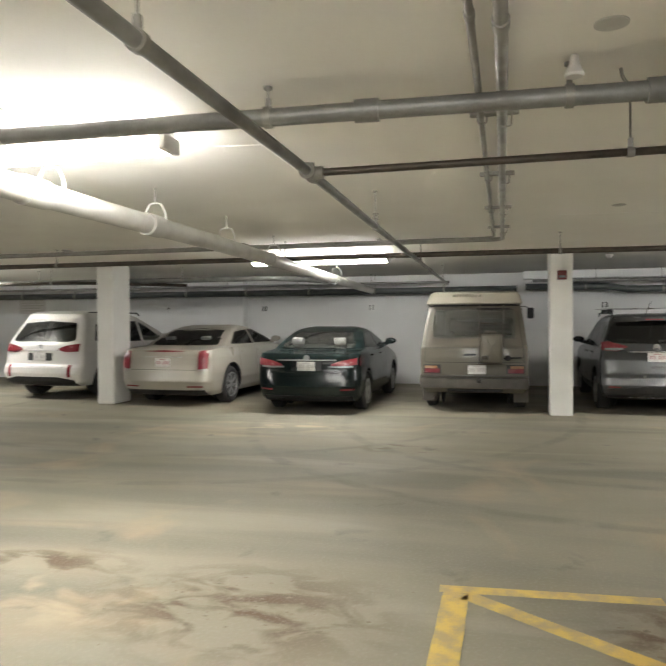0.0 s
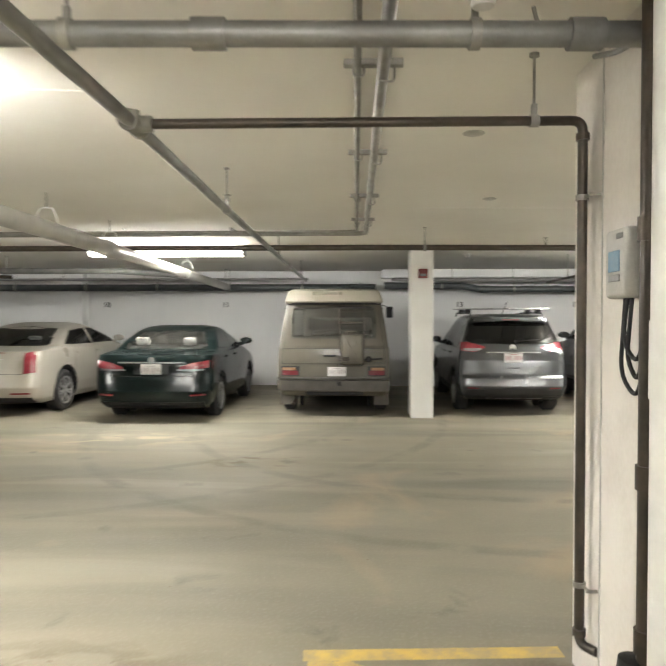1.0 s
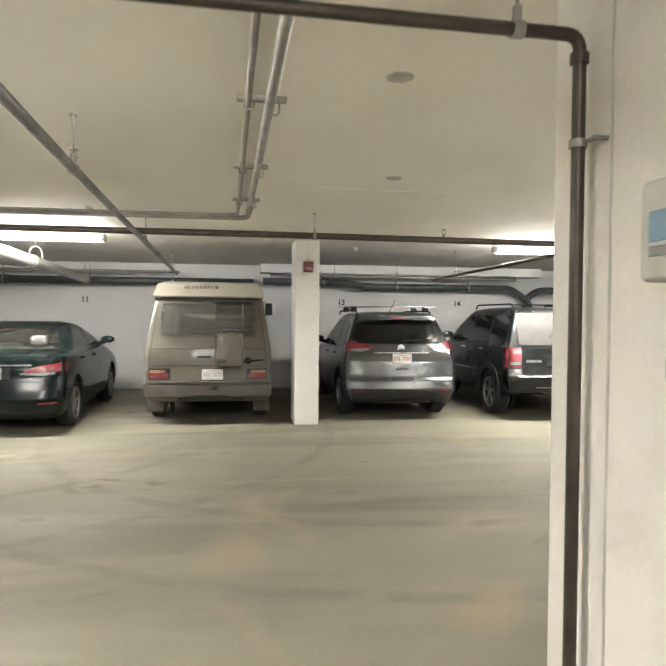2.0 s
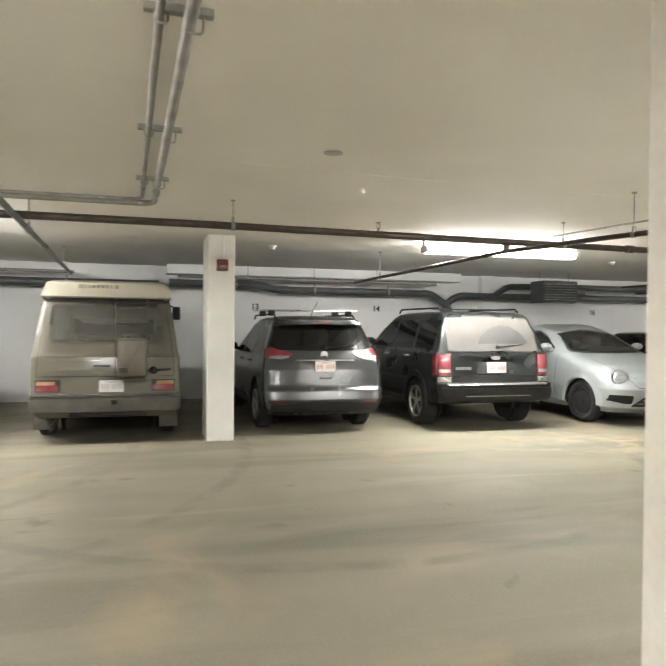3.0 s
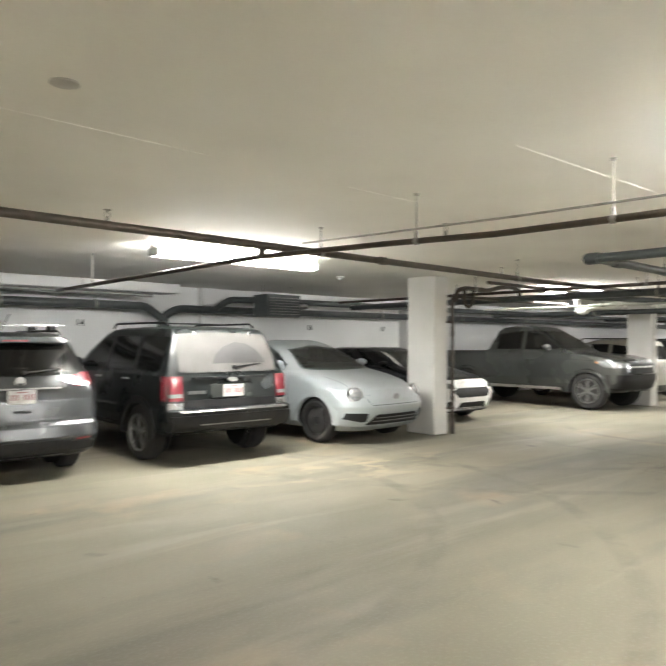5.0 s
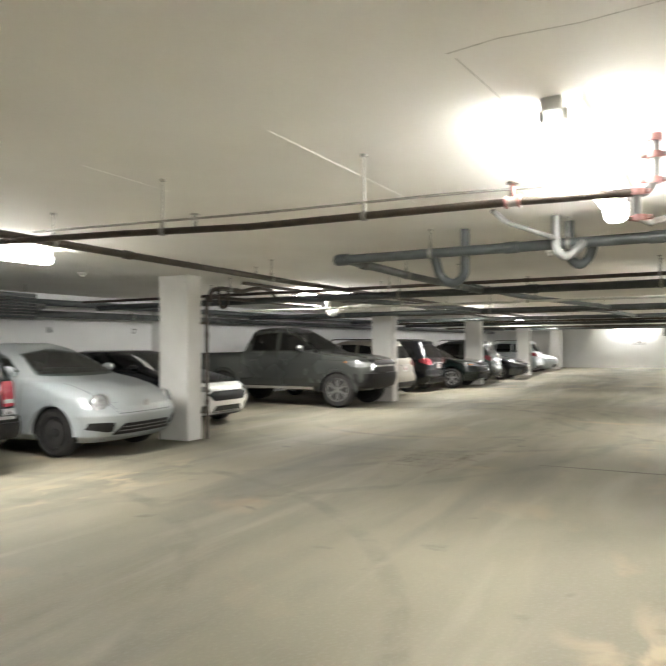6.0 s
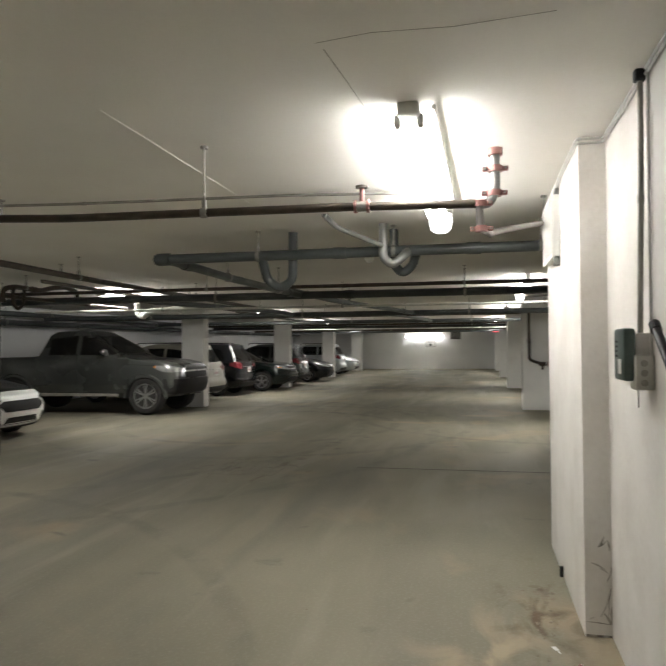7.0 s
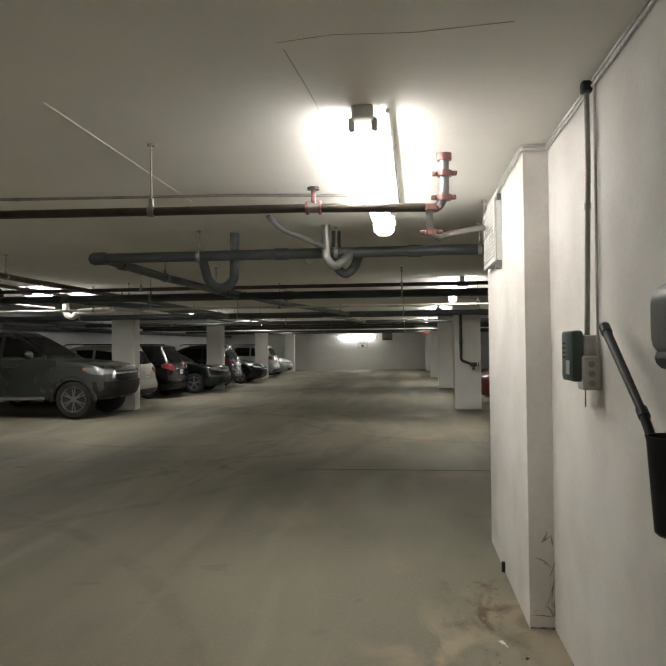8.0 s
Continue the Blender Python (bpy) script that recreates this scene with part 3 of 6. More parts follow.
C_GREY = paint("steel_grey_car_paint", (0.078, 0.082, 0.084), (0.105, 0.102, 0.096), 0.3, 0.6, 0.24)
C_BLACK = paint("black_car_paint", (0.006, 0.009, 0.009), (0.035, 0.034, 0.031), 0.3, 0.0, 0.28, 0.1)
C_SILVER = paint("silver_car_paint", (0.37, 0.405, 0.415), (0.35, 0.345, 0.33), 0.35, 0.2)
C_GUN = paint("dusty_gunmetal_car_paint", (0.068, 0.072, 0.067), (0.078, 0.078, 0.073), 0.15, 0.4, 0.26, 0.3)
C_GREEN = paint("dark_green_car_paint", (0.004, 0.008, 0.007), (0.010, 0.012, 0.011), 0.25, 0.0, 0.14)
M_DULLAMBER = worn("faded_amber_lens", (.26, .11, .035), (.34, .20, .11), 12, 60, .3)
C_RED = paint("deep_red_car_paint", (0.16, 0.008, 0.014), (0.12, 0.02, 0.02), 0.2, 0.1)
C_JET = paint("clean_black_car_paint", (0.005, 0.006, 0.008), (0.016, 0.016, 0.016), 0.2, 0.0, 0.18, 0.2)
C_BRIGHT = paint("clean_white_car_paint", (0.80, 0.80, 0.79), (0.66, 0.65, 0.62), 0.3, 0.0)
M_DUSTGLASS = worn("dusty_window_glass", (0.070, 0.066, 0.060), (0.052, 0.049, 0.045), 2.5, 60, 0.75, bump=0.02, amount=0.8)
M_DARKPANEL = worn("wiped_glass", (0.020, 0.019, 0.018), (0.032, 0.030, 0.028), 5, 60, 0.55, bump=0.0)
M_PALESEAT = worn("pale_seat_cloth", (0.17, 0.168, 0.155), (0.13, 0.128, 0.118), 14, 150, 0.9)

SUV = [(.26, .14, 4.42, .82, .25, .40), (.34, .03, 4.56, .88, .22, .45), (.50, 0, 4.62, .915, .20, .50), (.62, .02, 4.63, .92, .20, .52), (.68, .07, 4.60, .915, .17, .52),
       (.92, .10, 4.50, .91, .15, .55), (1.00, .12, 4.30, .90, .15, .60), (1.06, .14, 3.80, .89, .15, .55), (1.10, .16, 3.42, .88, .15, .45), (1.30, .28, 2.98, .81, .15, .40),
       (1.56, .44, 2.40, .71, .15, .36), (1.64, .45, 2.15, .66, .16, .36), (1.68, .56, 1.95, .58, .18, .34), (1.70, .80, 1.60, .42, .18, .30)]
SEDAN = [(.20, .16, 4.36, .79, .30, .45), (.28, .04, 4.48, .84, .28, .5), (.45, 0, 4.54, .872, .26, .55), (.58, .02, 4.55, .877, .24, .6), (.74, .05, 4.48, .875, .22, .65),
         (.86, .06, 4.25, .87, .20, .7), (.94, .08, 3.85, .86, .20, .6), (1.00, .12, 3.50, .85, .20, .5), (1.03, .38, 3.36, .835, .2, .45), (1.05, .70, 3.28, .82, .2, .42),
         (1.20, .98, 2.90, .74, .2, .38), (1.34, 1.34, 2.48, .65, .2, .34), (1.40, 1.60, 2.24, .58, .2, .3), (1.435, 1.85, 2.05, .40, .08, .09)]


def shifted(levels, ly=1.0, w=1.0, h=1.0):
    return [(a * h, b * ly, c * ly, d * w, e, f) for a, b, c, d, e, f in levels]


SUV_SIDE = [("side", [(.62, 1.16, 1.20), (.80, 1.13, 1.50), (1.28, 1.12, 1.56)], M_DARKGLASS, "side_window"), ("side", [(1.36, 1.12, 1.56), (2.16, 1.12, 1.555)], M_DARKGLASS, "side_window"),
            ("side", [(2.24, 1.12, 1.55), (2.45, 1.12, 1.47), (3.0, 1.12, 1.16)], M_GLASS, "side_window")]
SUV_SCREEN = ("front", [(-.72, 1.14, 1.16), (-.60, 1.13, 1.52), (0, 1.12, 1.56), (.60, 1.13, 1.52), (.72, 1.14, 1.16)], M_GLASS, "windshield")
SEDAN_SIDE = [("side", [(1.05, 1.08, 1.10), (1.42, 1.07, 1.30), (1.95, 1.07, 1.34)], M_GLASS, "side_window"), ("side", [(2.03, 1.07, 1.34), (2.45, 1.07, 1.32), (2.96, 1.07, 1.10)], M_GLASS, "side_window")]
SEDAN_REAR = ("rear", [(-.66, 1.07, 1.10), (-.52, 1.06, 1.33), (0, 1.06, 1.37), (.52, 1.06, 1.33), (.66, 1.07, 1.10)], M_GLASS, "rear_window")
SEDAN_SCREEN = ("front", [(-.66, 1.07, 1.12), (-.52, 1.06, 1.34), (0, 1.06, 1.37), (.52, 1.06, 1.34), (.66, 1.07, 1.12)], M_GLASS, "windshield")
DOORS = [("side", 1.32, .42, 1.32, 1.10), ("side", 2.20, .40, 2.20, 1.10), ("side", 3.20, .42, 3.20, 1.02), ("side", 1.30, .40, 3.2, .40)]


def grey_crossover():
    b, s = car("crossover", pose(2.74, 12.2, 0), "steel grey crossover with roof rack bars parked nose-in", "car", shifted(SUV, 1, .97, 1), C_GREY, (0.92, 3.63), (.35, .225), 5,
               windows=SUV_SIDE + [SUV_SCREEN, ("rear", [(-.76, 1.25, 1.30), (-.66, 1.20, 1.54), (0, 1.185, 1.575), (.66, 1.20, 1.54), (.76, 1.25, 1.30)], M_DARKGLASS, "rear_window")],
               lamps=[("tail_lamp", "rear", [(.46, 1.13, 1.15), (.62, 1.06, 1.19), (.85, 1.08, 1.22)], M_TAIL, .022, .02),
                      ("reversing_lens", "rear", [(.52, 1.095, 1.12), (.64, 1.07, 1.12), (.80, 1.085, 1.115)], M_LENS, .026, .01),
                      ("tail_lamp", "side", [(.24, 1.10, 1.23), (.46, 1.13, 1.21)], M_TAIL, .014, .015),
                      ("reflector", "rear", [(.58, .455, .475), (.76, .46, .48)], M_TAIL, .012, .012)],
               trims=[("lower_bumper", "rear", [(-.80, .27, .44), (-.52, .27, .44), (-.44, .27, .47), (.44, .27, .47), (.52, .27, .44), (.80, .27, .44)], M_BLACK, .014, .02, "black plastic lower bumper"),
                      ("plate_recess", "rear", [(-.50, .93, 1.02), (-.40, .89, 1.04), (.40, .89, 1.04), (.50, .93, 1.02)], C_GREY, -.001, 0),
                      ("chrome_strip", "rear", [(-.44, 1.045, 1.062), (.44, 1.045, 1.062)], M_CHROME, .03, .03), ("rear_spoiler", "rear", [(-.62, 1.575, 1.62), (.62, 1.575, 1.62)], C_GREY, .10, .10),
                      ("brake_lamp", "rear", [(-.14, 1.585, 1.605), (.14, 1.585, 1.605)], M_TAIL, .106, .01), ("sill", "side", [(1.35, .27, .40), (3.2, .27, .40)], M_BLACK, .012, .02),
                      ("bumper_ledge", "rear", [(-.84, .655, .668), (.84, .655, .668)], C_GREY, .006, .01), ("skid_strip", "rear", [(-.45, .285, .30), (.45, .285, .30)], M_CHROME, .026, .02)],
               gaps=DOORS + [("rear", -.84, 1.06, -.80, .82), ("rear", .84, 1.06, .80, .82), ("rear", -.80, .82, -.64, .73), ("rear", .80, .82, .64, .73), ("rear", -.64, .73, .64, .73)],
               plate=(0, .965, "rear", M_INK), mirror=(2.95, 1.12, C_BLACK), handles=((1.5, 1.0, C_GREY), (2.35, .99, C_GREY)))
    rails(b, .62, .7, 2.5, 1.72, M_BLACK, (1.0, 1.75))
    wiper(b, s, .06, .48, 1.23)
    badge(b, s, 0, 1.13, .055)
    part("aerial", rod((-.10, .62, 1.68), (-.03, .48, 1.90), .005, 8), M_BLACK, b)
    part("latch_cover", box(-.09, .09, s.rear(0, .80) - .012, s.rear(0, .80), .785, .815, .006, 1), M_BLACK, b)


def black_suv():
    lv = [(.39, .12, 4.36, .84, .14, .35), (.44, .0, 4.44, .90, .12, .4), (.55, -.02, 4.48, .915, .12, .4), (.68, -.02, 4.48, .915, .12, .4), (.70, .07, 4.48, .90, .12, .4), (.95, .09, 4.40, .90, .10, .4),
          (1.04, .10, 4.15, .895, .10, .4), (1.10, .11, 3.30, .89, .10, .3), (1.13, .12, 3.22, .87, .10, .3), (1.40, .22, 2.85, .79, .10, .3), (1.62, .31, 2.45, .71, .11, .3), (1.68, .36, 2.3, .67, .13, .3), (1.71, .5, 2.1, .58, .15, .3), (1.725, .8, 1.8, .4, .15, .2)]
    b, s = car("sport_utility_vehicle", pose(5.34, 11.98, 0), "dusty black boxy sport utility parked nose-in", "car", lv, C_BLACK, (0.88, 3.50), (.36, .235), 5,
               windows=[("side", [(.36, 1.16, 1.58), (1.02, 1.16, 1.60)], M_DARKGLASS, "side_window"), ("side", [(1.12, 1.16, 1.60), (1.90, 1.16, 1.60)], M_DARKGLASS, "side_window"),
                        ("side", [(1.98, 1.16, 1.60), (2.35, 1.16, 1.55), (2.85, 1.16, 1.22)], M_GLASS, "side_window"), ("front", [(-.7, 1.15, 1.5), (0, 1.15, 1.6), (.7, 1.15, 1.5)], M_GLASS, "windshield")], n=4.0,
               lamps=[("tail_lamp", "rear", [(.70, .80, 1.10), (.875, .80, 1.10)], M_TAIL, .025, .02), ("reversing_lens", "rear", [(.71, .84, .885), (.875, .84, .885)], M_LENS, .029, .01),
                      ("tail_lamp", "side", [(.14, .80, 1.10), (.26, .80, 1.10)], M_TAIL, .014, .015)],
               trims=[("rear_window", "rear", [(-.72, 1.15, 1.45), (-.64, 1.14, 1.62), (0, 1.14, 1.645), (.64, 1.14, 1.62), (.72, 1.15, 1.45)], M_DUSTGLASS, .012, .012, "rear window under pale dust"),
                      ("wiped_arc", "rear", [(-.24, 1.245, 1.26), (-.18, 1.245, 1.36), (-.04, 1.25, 1.46), (.14, 1.25, 1.52), (.32, 1.25, 1.50), (.46, 1.25, 1.42), (.56, 1.25, 1.30)], M_DARKPANEL, .015, .002, "dark wiped arc in the dust"),
                      ("bumper_step", "rear", [(-.78, .665, .69), (.78, .665, .69)], M_CHROME, .05, .08, "scuffed bright bumper step"), ("bumper", "rear", [(-.88, .43, .62), (.88, .43, .62)], M_BLACK, .03, .03), ("bumper_groove", "rear", [(-.52, .50, .515), (.52, .50, .515)], M_STEEL, .034, .006),
                      ("plate_recess", "rear", [(-.30, .82, .99), (.30, .82, .99)], C_GUN, .004, 0), ("handle_bar", "rear", [(-.55, 1.06, 1.085), (.55, 1.06, 1.085)], M_BLACK, .03, .03),
                      ("bumper_corner", "rear", [(.70, .70, .775), (.885, .70, .775)], M_CHROME, .02, .02, "scuffed bright bumper corner"), ("bumper_corner", "rear", [(-.885, .70, .775), (-.70, .70, .775)], M_CHROME, .02, .02, "scuffed bright bumper corner"),
                      ("lower_gate", "rear", [(-.66, .70, .80), (.66, .70, .80)], M_BLACK, .012, .012), ("sill", "side", [(1.33, .39, .47), (3.05, .39, .47)], M_BLACK, .018, .02), ("model_badge", "rear", [(-.62, .875, .915), (-.38, .875, .915)], M_CHROME, .010, .008, "bright badge bar"),
                      ("maker_badge", "rear", [(-.075, 1.04, 1.05), (-.05, 1.022, 1.068), (0, 1.015, 1.075), (.05, 1.022, 1.068), (.075, 1.04, 1.05)], M_STEEL, .042, .01, "oval badge")],
               gaps=[("side", 1.07, .44, 1.07, 1.14), ("side", 1.94, .44, 1.94, 1.14), ("side", 2.95, .44, 2.95, 1.10), ("rear", -.68, .80, -.68, 1.12), ("rear", .68, .80, .68, 1.12), ("rear", -.76, 1.125, .76, 1.125)],
               plate=(0.02, .905, "rear", M_INK), mirror=(2.78, 1.16, C_BLACK), handles=((1.25, 1.04, M_CHROME), (2.12, 1.04, M_CHROME)), seat_mat=M_SEAT, size=1.045)
    rails(b, .64, .55, 2.2, 1.77, M_BLACK)
    part("cross_bar", box(-.64, .64, 1.3, 1.36, 1.765, 1.785, .008, 1), M_BLACK, b)
    wiper(b, s, .06, .48, 1.20)
    for x in (-.42, .42):
        part("glass_hinge", box(x - .02, x + .02, s.rear(x, 1.64) - .03, s.rear(x, 1.64) + .0, 1.58, 1.66, .008, 1), M_CHROME, b)
    for y in (0.88, 3.50):
        for sd in (1, -1):
            bm = bmesh.new()
            prev = None
            for i in range(25):
                a = math.pi * (i / 24)
                ring = []
                for rr, xo in ((.405, .0), (.42, .035), (.50, .03), (.505, .0)):
                    ring.append(bm.verts.new((sd * (s.side(y, .7) + xo - .004), y + math.cos(a) * rr, .33 + math.sin(a) * rr)))
                if prev:
                    for k in range(3):
                        bm.faces.new((prev[k], prev[k + 1], ring[k + 1], ring[k]))
                prev = ring
            part("wheel_flare", bm, M_BLACK, b)


def blue_sedan():
    b, s = car("sedan", pose(-3.02, 11.22, 0), "dark blue sedan with pale headrests parked nose-in", "car", SEDAN, C_NAVY, (0.93, 3.60), (.32, .205), 5,
               windows=[w[:2] + (M_GLASS, w[3]) if w[0] == "rear" else w for w in SEDAN_SIDE + [SEDAN_REAR, SEDAN_SCREEN]],
               lamps=[("tail_lamp", "rear", [(.42, .80, .83), (.60, .79, .89), (.84, .82, .93)], M_TAIL, .02, .02), ("reversing_lens", "rear", [(.38, .775, .80), (.62, .765, .80), (.78, .78, .805)], M_LENS, .024, .01),
                      ("tail_lamp", "side", [(.24, .80, .92), (.45, .86, .92)], M_TAIL, .012, .012), ("reflector", "rear", [(.58, .40, .425), (.80, .41, .435)], M_TAIL, .012, .012)],
               trims=[("chrome_strip", "rear", [(-.50, .885, .905), (.50, .885, .905)], M_CHROME, .022, .02), ("deck_lip", "rear", [(-.70, 1.0, 1.02), (0, 1.015, 1.035), (.70, 1.0, 1.02)], C_NAVY, .02, .04),
                      ("plate_recess", "rear", [(-.26, .72, .87), (.26, .72, .87)], C_BLACK, .003, 0), ("bumper_ledge", "rear", [(-.80, .63, .645), (.80, .63, .645)], C_NAVY, .014, .02),
                      ("lower_bumper", "rear", [(-.76, .21, .31), (.76, .21, .31)], M_BLACK, .012, .012)],
               gaps=[("side", 1.22, .45, 1.22, 1.05), ("side", 1.99, .34, 1.99, 1.06), ("side", 3.0, .34, 3.0, 1.0), ("rear", -.62, .69, .62, .69), ("rear", -.62, .69, -.74, .98), ("rear", .62, .69, .74, .98)],
               plate=(0, .795, "rear", M_PLATEINK), size=1.045, mirror=(2.85, 1.06, C_NAVY), handles=((1.35, .93, C_NAVY), (2.15, .93, C_NAVY)), seat_mat=M_PALESEAT)
    badge(b, s, 0, .93, .05)
    part("parking_permit", box(-.56, -.46, 1.10, 1.104, 1.10, 1.14), M_PLATE, b, "small white paper in the window")


def champagne_sedan():
    lv = shifted(SEDAN, 1.07, 1.05, 1.025)
    b, s = car("sedan", pose(-6.0, 11.7, 0, 0, 0, -3), "champagne sedan with upright red tail lamps parked nose-in", "car", lv, C_BEIGE, (1.02, 3.92), (.345, .225), 7,
               windows=[(f, [(a * (1.07 if f == "side" else 1.05), lo * 1.025, hi * 1.025) for a, lo, hi in c], M_DARKGLASS, nm) for f, c, mt, nm in SEDAN_SIDE + [SEDAN_REAR, SEDAN_SCREEN]],
               lamps=[("tail_lamp", "rear", [(.70, .68, 1.0), (.86, .70, 1.04)], M_TAIL, .03, .03), ("reflector", "rear", [(.5, .36, .385), (.78, .36, .385)], M_TAIL, .012, .012)],
               trims=[("plate_recess", "rear", [(-.42, .72, .89), (.42, .72, .89)], C_BEIGE, -.002, 0), ("brake_lamp", "rear", [(-.40, 1.0, 1.005), (0, .99, 1.02), (.40, 1.0, 1.005)], M_TAIL, .022, .02),
                      ("bumper_ledge", "rear", [(-.86, .645, .66), (.86, .645, .66)], C_BEIGE, .016, .02), ("lower_bumper", "rear", [(-.80, .21, .31), (.80, .21, .31)], M_BLACK, .012, .012),
                      ("chrome_strip", "rear", [(-.36, .895, .905), (.36, .895, .905)], M_CHROME, .012, .01)],
               gaps=[("side", 1.35, .45, 1.35, 1.05), ("side", 2.13, .34, 2.13, 1.06), ("side", 3.2, .34, 3.2, 1.0), ("rear", -.68, .67, .68, .67)],
               plate=(0, .80, "rear", M_INK), mirror=(3.05, 1.09, C_BEIGE), handles=((1.5, .96, C_BEIGE), (2.3, .96, C_BEIGE)), size=1.05)


def white_suv():
    lv = shifted(SUV, 1.05, 1.05, 1.045)
    b, s = car("sport_utility_vehicle", pose(-9.2, 12.3, 0, 0, 0, -5), "white family sport utility parked behind a column", "car", lv, C_WHITE, (0.95, 3.66), (.36, .235), 6,
               windows=SUV_SIDE + [SUV_SCREEN, ("rear", [(-.76, 1.18, 1.24), (-.64, 1.15, 1.53), (0, 1.15, 1.57), (.64, 1.15, 1.53), (.76, 1.18, 1.24)], M_DARKGLASS, "rear_window")],
               lamps=[("tail_lamp", "rear", [(.46, .99, 1.03), (.62, .95, 1.08), (.89, .96, 1.12)], M_TAIL, .024, .02), ("reflector", "rear", [(.70, .46, .70), (.77, .46, .70)], M_TAIL, .012, .012)],
               trims=[("lower_bumper", "rear", [(-.84, .28, .40), (-.5, .28, .46), (.5, .28, .46), (.84, .28, .40)], M_BLACK, .016, .02), ("plate_recess", "rear", [(-.30, .78, .93), (.30, .78, .93)], M_GAP, .003, 0),
                      ("chrome_strip", "rear", [(-.42, .97, .99), (.42, .97, .99)], M_CHROME, .02, .02)],
               gaps=DOORS + [("rear", -.62, .66, .62, .66)], plate=(0, .855, "rear", M_PLATEINK), mirror=(2.95, 1.14, C_WHITE), handles=((1.5, 1.0, C_WHITE), (2.35, 1.0, C_WHITE)), size=1.05)
    rails(b, .64, .7, 2.5, 1.74, M_BLACK)
    badge(b, s, 0, 1.06, .05)


def camper_van():
    lv = [(.34, .10, 4.40, .84, .10, .3), (.42, .02, 4.50, .90, .09, .3), (.60, .02, 4.54, .915, .08, .3), (.62, .03, 4.54, .92, .08, .3), (1.00, .06, 4.50, .925, .08, .28), (1.12, .07, 4.42, .92, .08, .28), (1.16, .085, 4.36, .905, .08, .28), (1.50, .16, 4.05, .86, .08, .26),
          (1.84, .24, 3.75, .80, .09, .26), (1.90, .30, 3.60, .77, .12, .26), (1.93, .5, 3.4, .6, .12, .2)]
    b, s = car("camper_van", pose(-.24, 12.04, 0), "faded tan camper van with pop-up roof, ladder and jerry can", "van", lv, C_TAN, (0.98, 3.44), (.32, .20), 5, plain=True, rim_mat=M_BLACK, n=4.5,
               windows=[("rear", [(-.70, 1.33, 1.70), (-.66, 1.30, 1.79), (.66, 1.30, 1.79), (.70, 1.33, 1.70)], M_VANGLASS, "rear_window"), ("side", [(.45, 1.22, 1.72), (1.35, 1.22, 1.72)], M_GLASS, "side_window"),
                        ("side", [(1.5, 1.22, 1.72), (2.6, 1.22, 1.72)], M_GLASS, "side_window"), ("side", [(2.75, 1.22, 1.70), (3.3, 1.22, 1.68), (3.75, 1.22, 1.35)], M_GLASS, "side_window"), ("front", [(-.72, 1.22, 1.68), (.72, 1.22, 1.68)], M_CLEARGLASS, "windshield")],
               lamps=[("tail_lamp", "rear", [(.58, .69, .76), (.84, .69, .76)], M_TAIL, .02, .02), ("indicator_lens", "rear", [(.62, .765, .81), (.84, .765, .81)], M_DULLAMBER, .02, .02), ("lamp_frame", "rear", [(.56, .675, .83), (.86, .675, .83)], M_BLACK, .012, .012)],
               trims=[("bumper", "rear", [(-.93, .44, .60), (.93, .44, .60)], M_DULLSTEEL, .07, .10, "dull steel rear bumper"), ("bumper_cap", "rear", [(-.93, .625, .645), (.93, .625, .645)], M_DULLSTEEL, .055, .08),
                      ("tailgate_rib", "rear", [(-.80, 1.06, 1.075), (.80, 1.06, 1.075)], C_TAN, .012, .014), ("tailgate_rib", "rear", [(-.80, .94, .95), (.80, .94, .95)], C_TAN, .010, .012), ("lower_strip", "rear", [(-.82, .88, .895), (.82, .88, .895)], C_TAN, .012, .012),
                      ("rain_gutter", "side", [(.3, 1.78, 1.80), (3.6, 1.78, 1.80)], M_BLACK, .014, .02), ("window_seal", "rear", [(-.72, 1.28, 1.30), (.72, 1.28, 1.30)], M_DULLSTEEL, .010, .01), ("window_seal", "rear", [(-.68, 1.79, 1.81), (.68, 1.79, 1.81)], M_DULLSTEEL, .012, .01)],
               gaps=[("rear", -.85, 1.12, .85, 1.12), ("rear", -.84, .87, .84, .87), ("rear", -.85, .87, -.83, 1.15), ("rear", .85, .87, .83, 1.15), ("rear", -.83, 1.15, -.74, 1.76), ("rear", .83, 1.15, .74, 1.76), ("side", 1.42, .5, 1.42, 1.75), ("side", 2.68, .5, 2.68, 1.75), ("side", .3, 1.1, 4.2, 1.1)],
               plate=(.06, .745, "rear", M_PLATEINK), seat_mat=M_PALESEAT)
    for sd in (1, -1):
        wm = part("wing_mirror", box(sd * 1.06 - .07, sd * 1.06 + .07, 3.46, 3.52, 1.63, 1.87, .02, 2), M_BLACK, b)
        part("mirror_arm", tube([(sd * .82, 3.55, 1.90), (sd * .95, 3.52, 1.90), (sd * 1.04, 3.50, 1.84)], .009, 8, .05), M_BLACK, wm)
    # pop-up roof shell
    rf = Shape([(1.86, .20, 3.5, .80, .10, .5), (1.90, .15, 3.55, .82, .10, .5), (1.94, .17, 3.5, .815, .10, .5), (2.08, .25, 3.2, .765, .12, .5), (2.115, .34, 3.0, .70, .16, .5), (2.13, .7, 2.6, .5, .2, .5)], 4.0)
    roof = part("pop_up_roof", skin(rf, [1.86, 1.88, 1.90, 1.92, 1.94, 2.0, 2.05, 2.08, 2.10, 2.115, 2.13]), C_CREAM, b, "cream fibreglass pop-up roof")
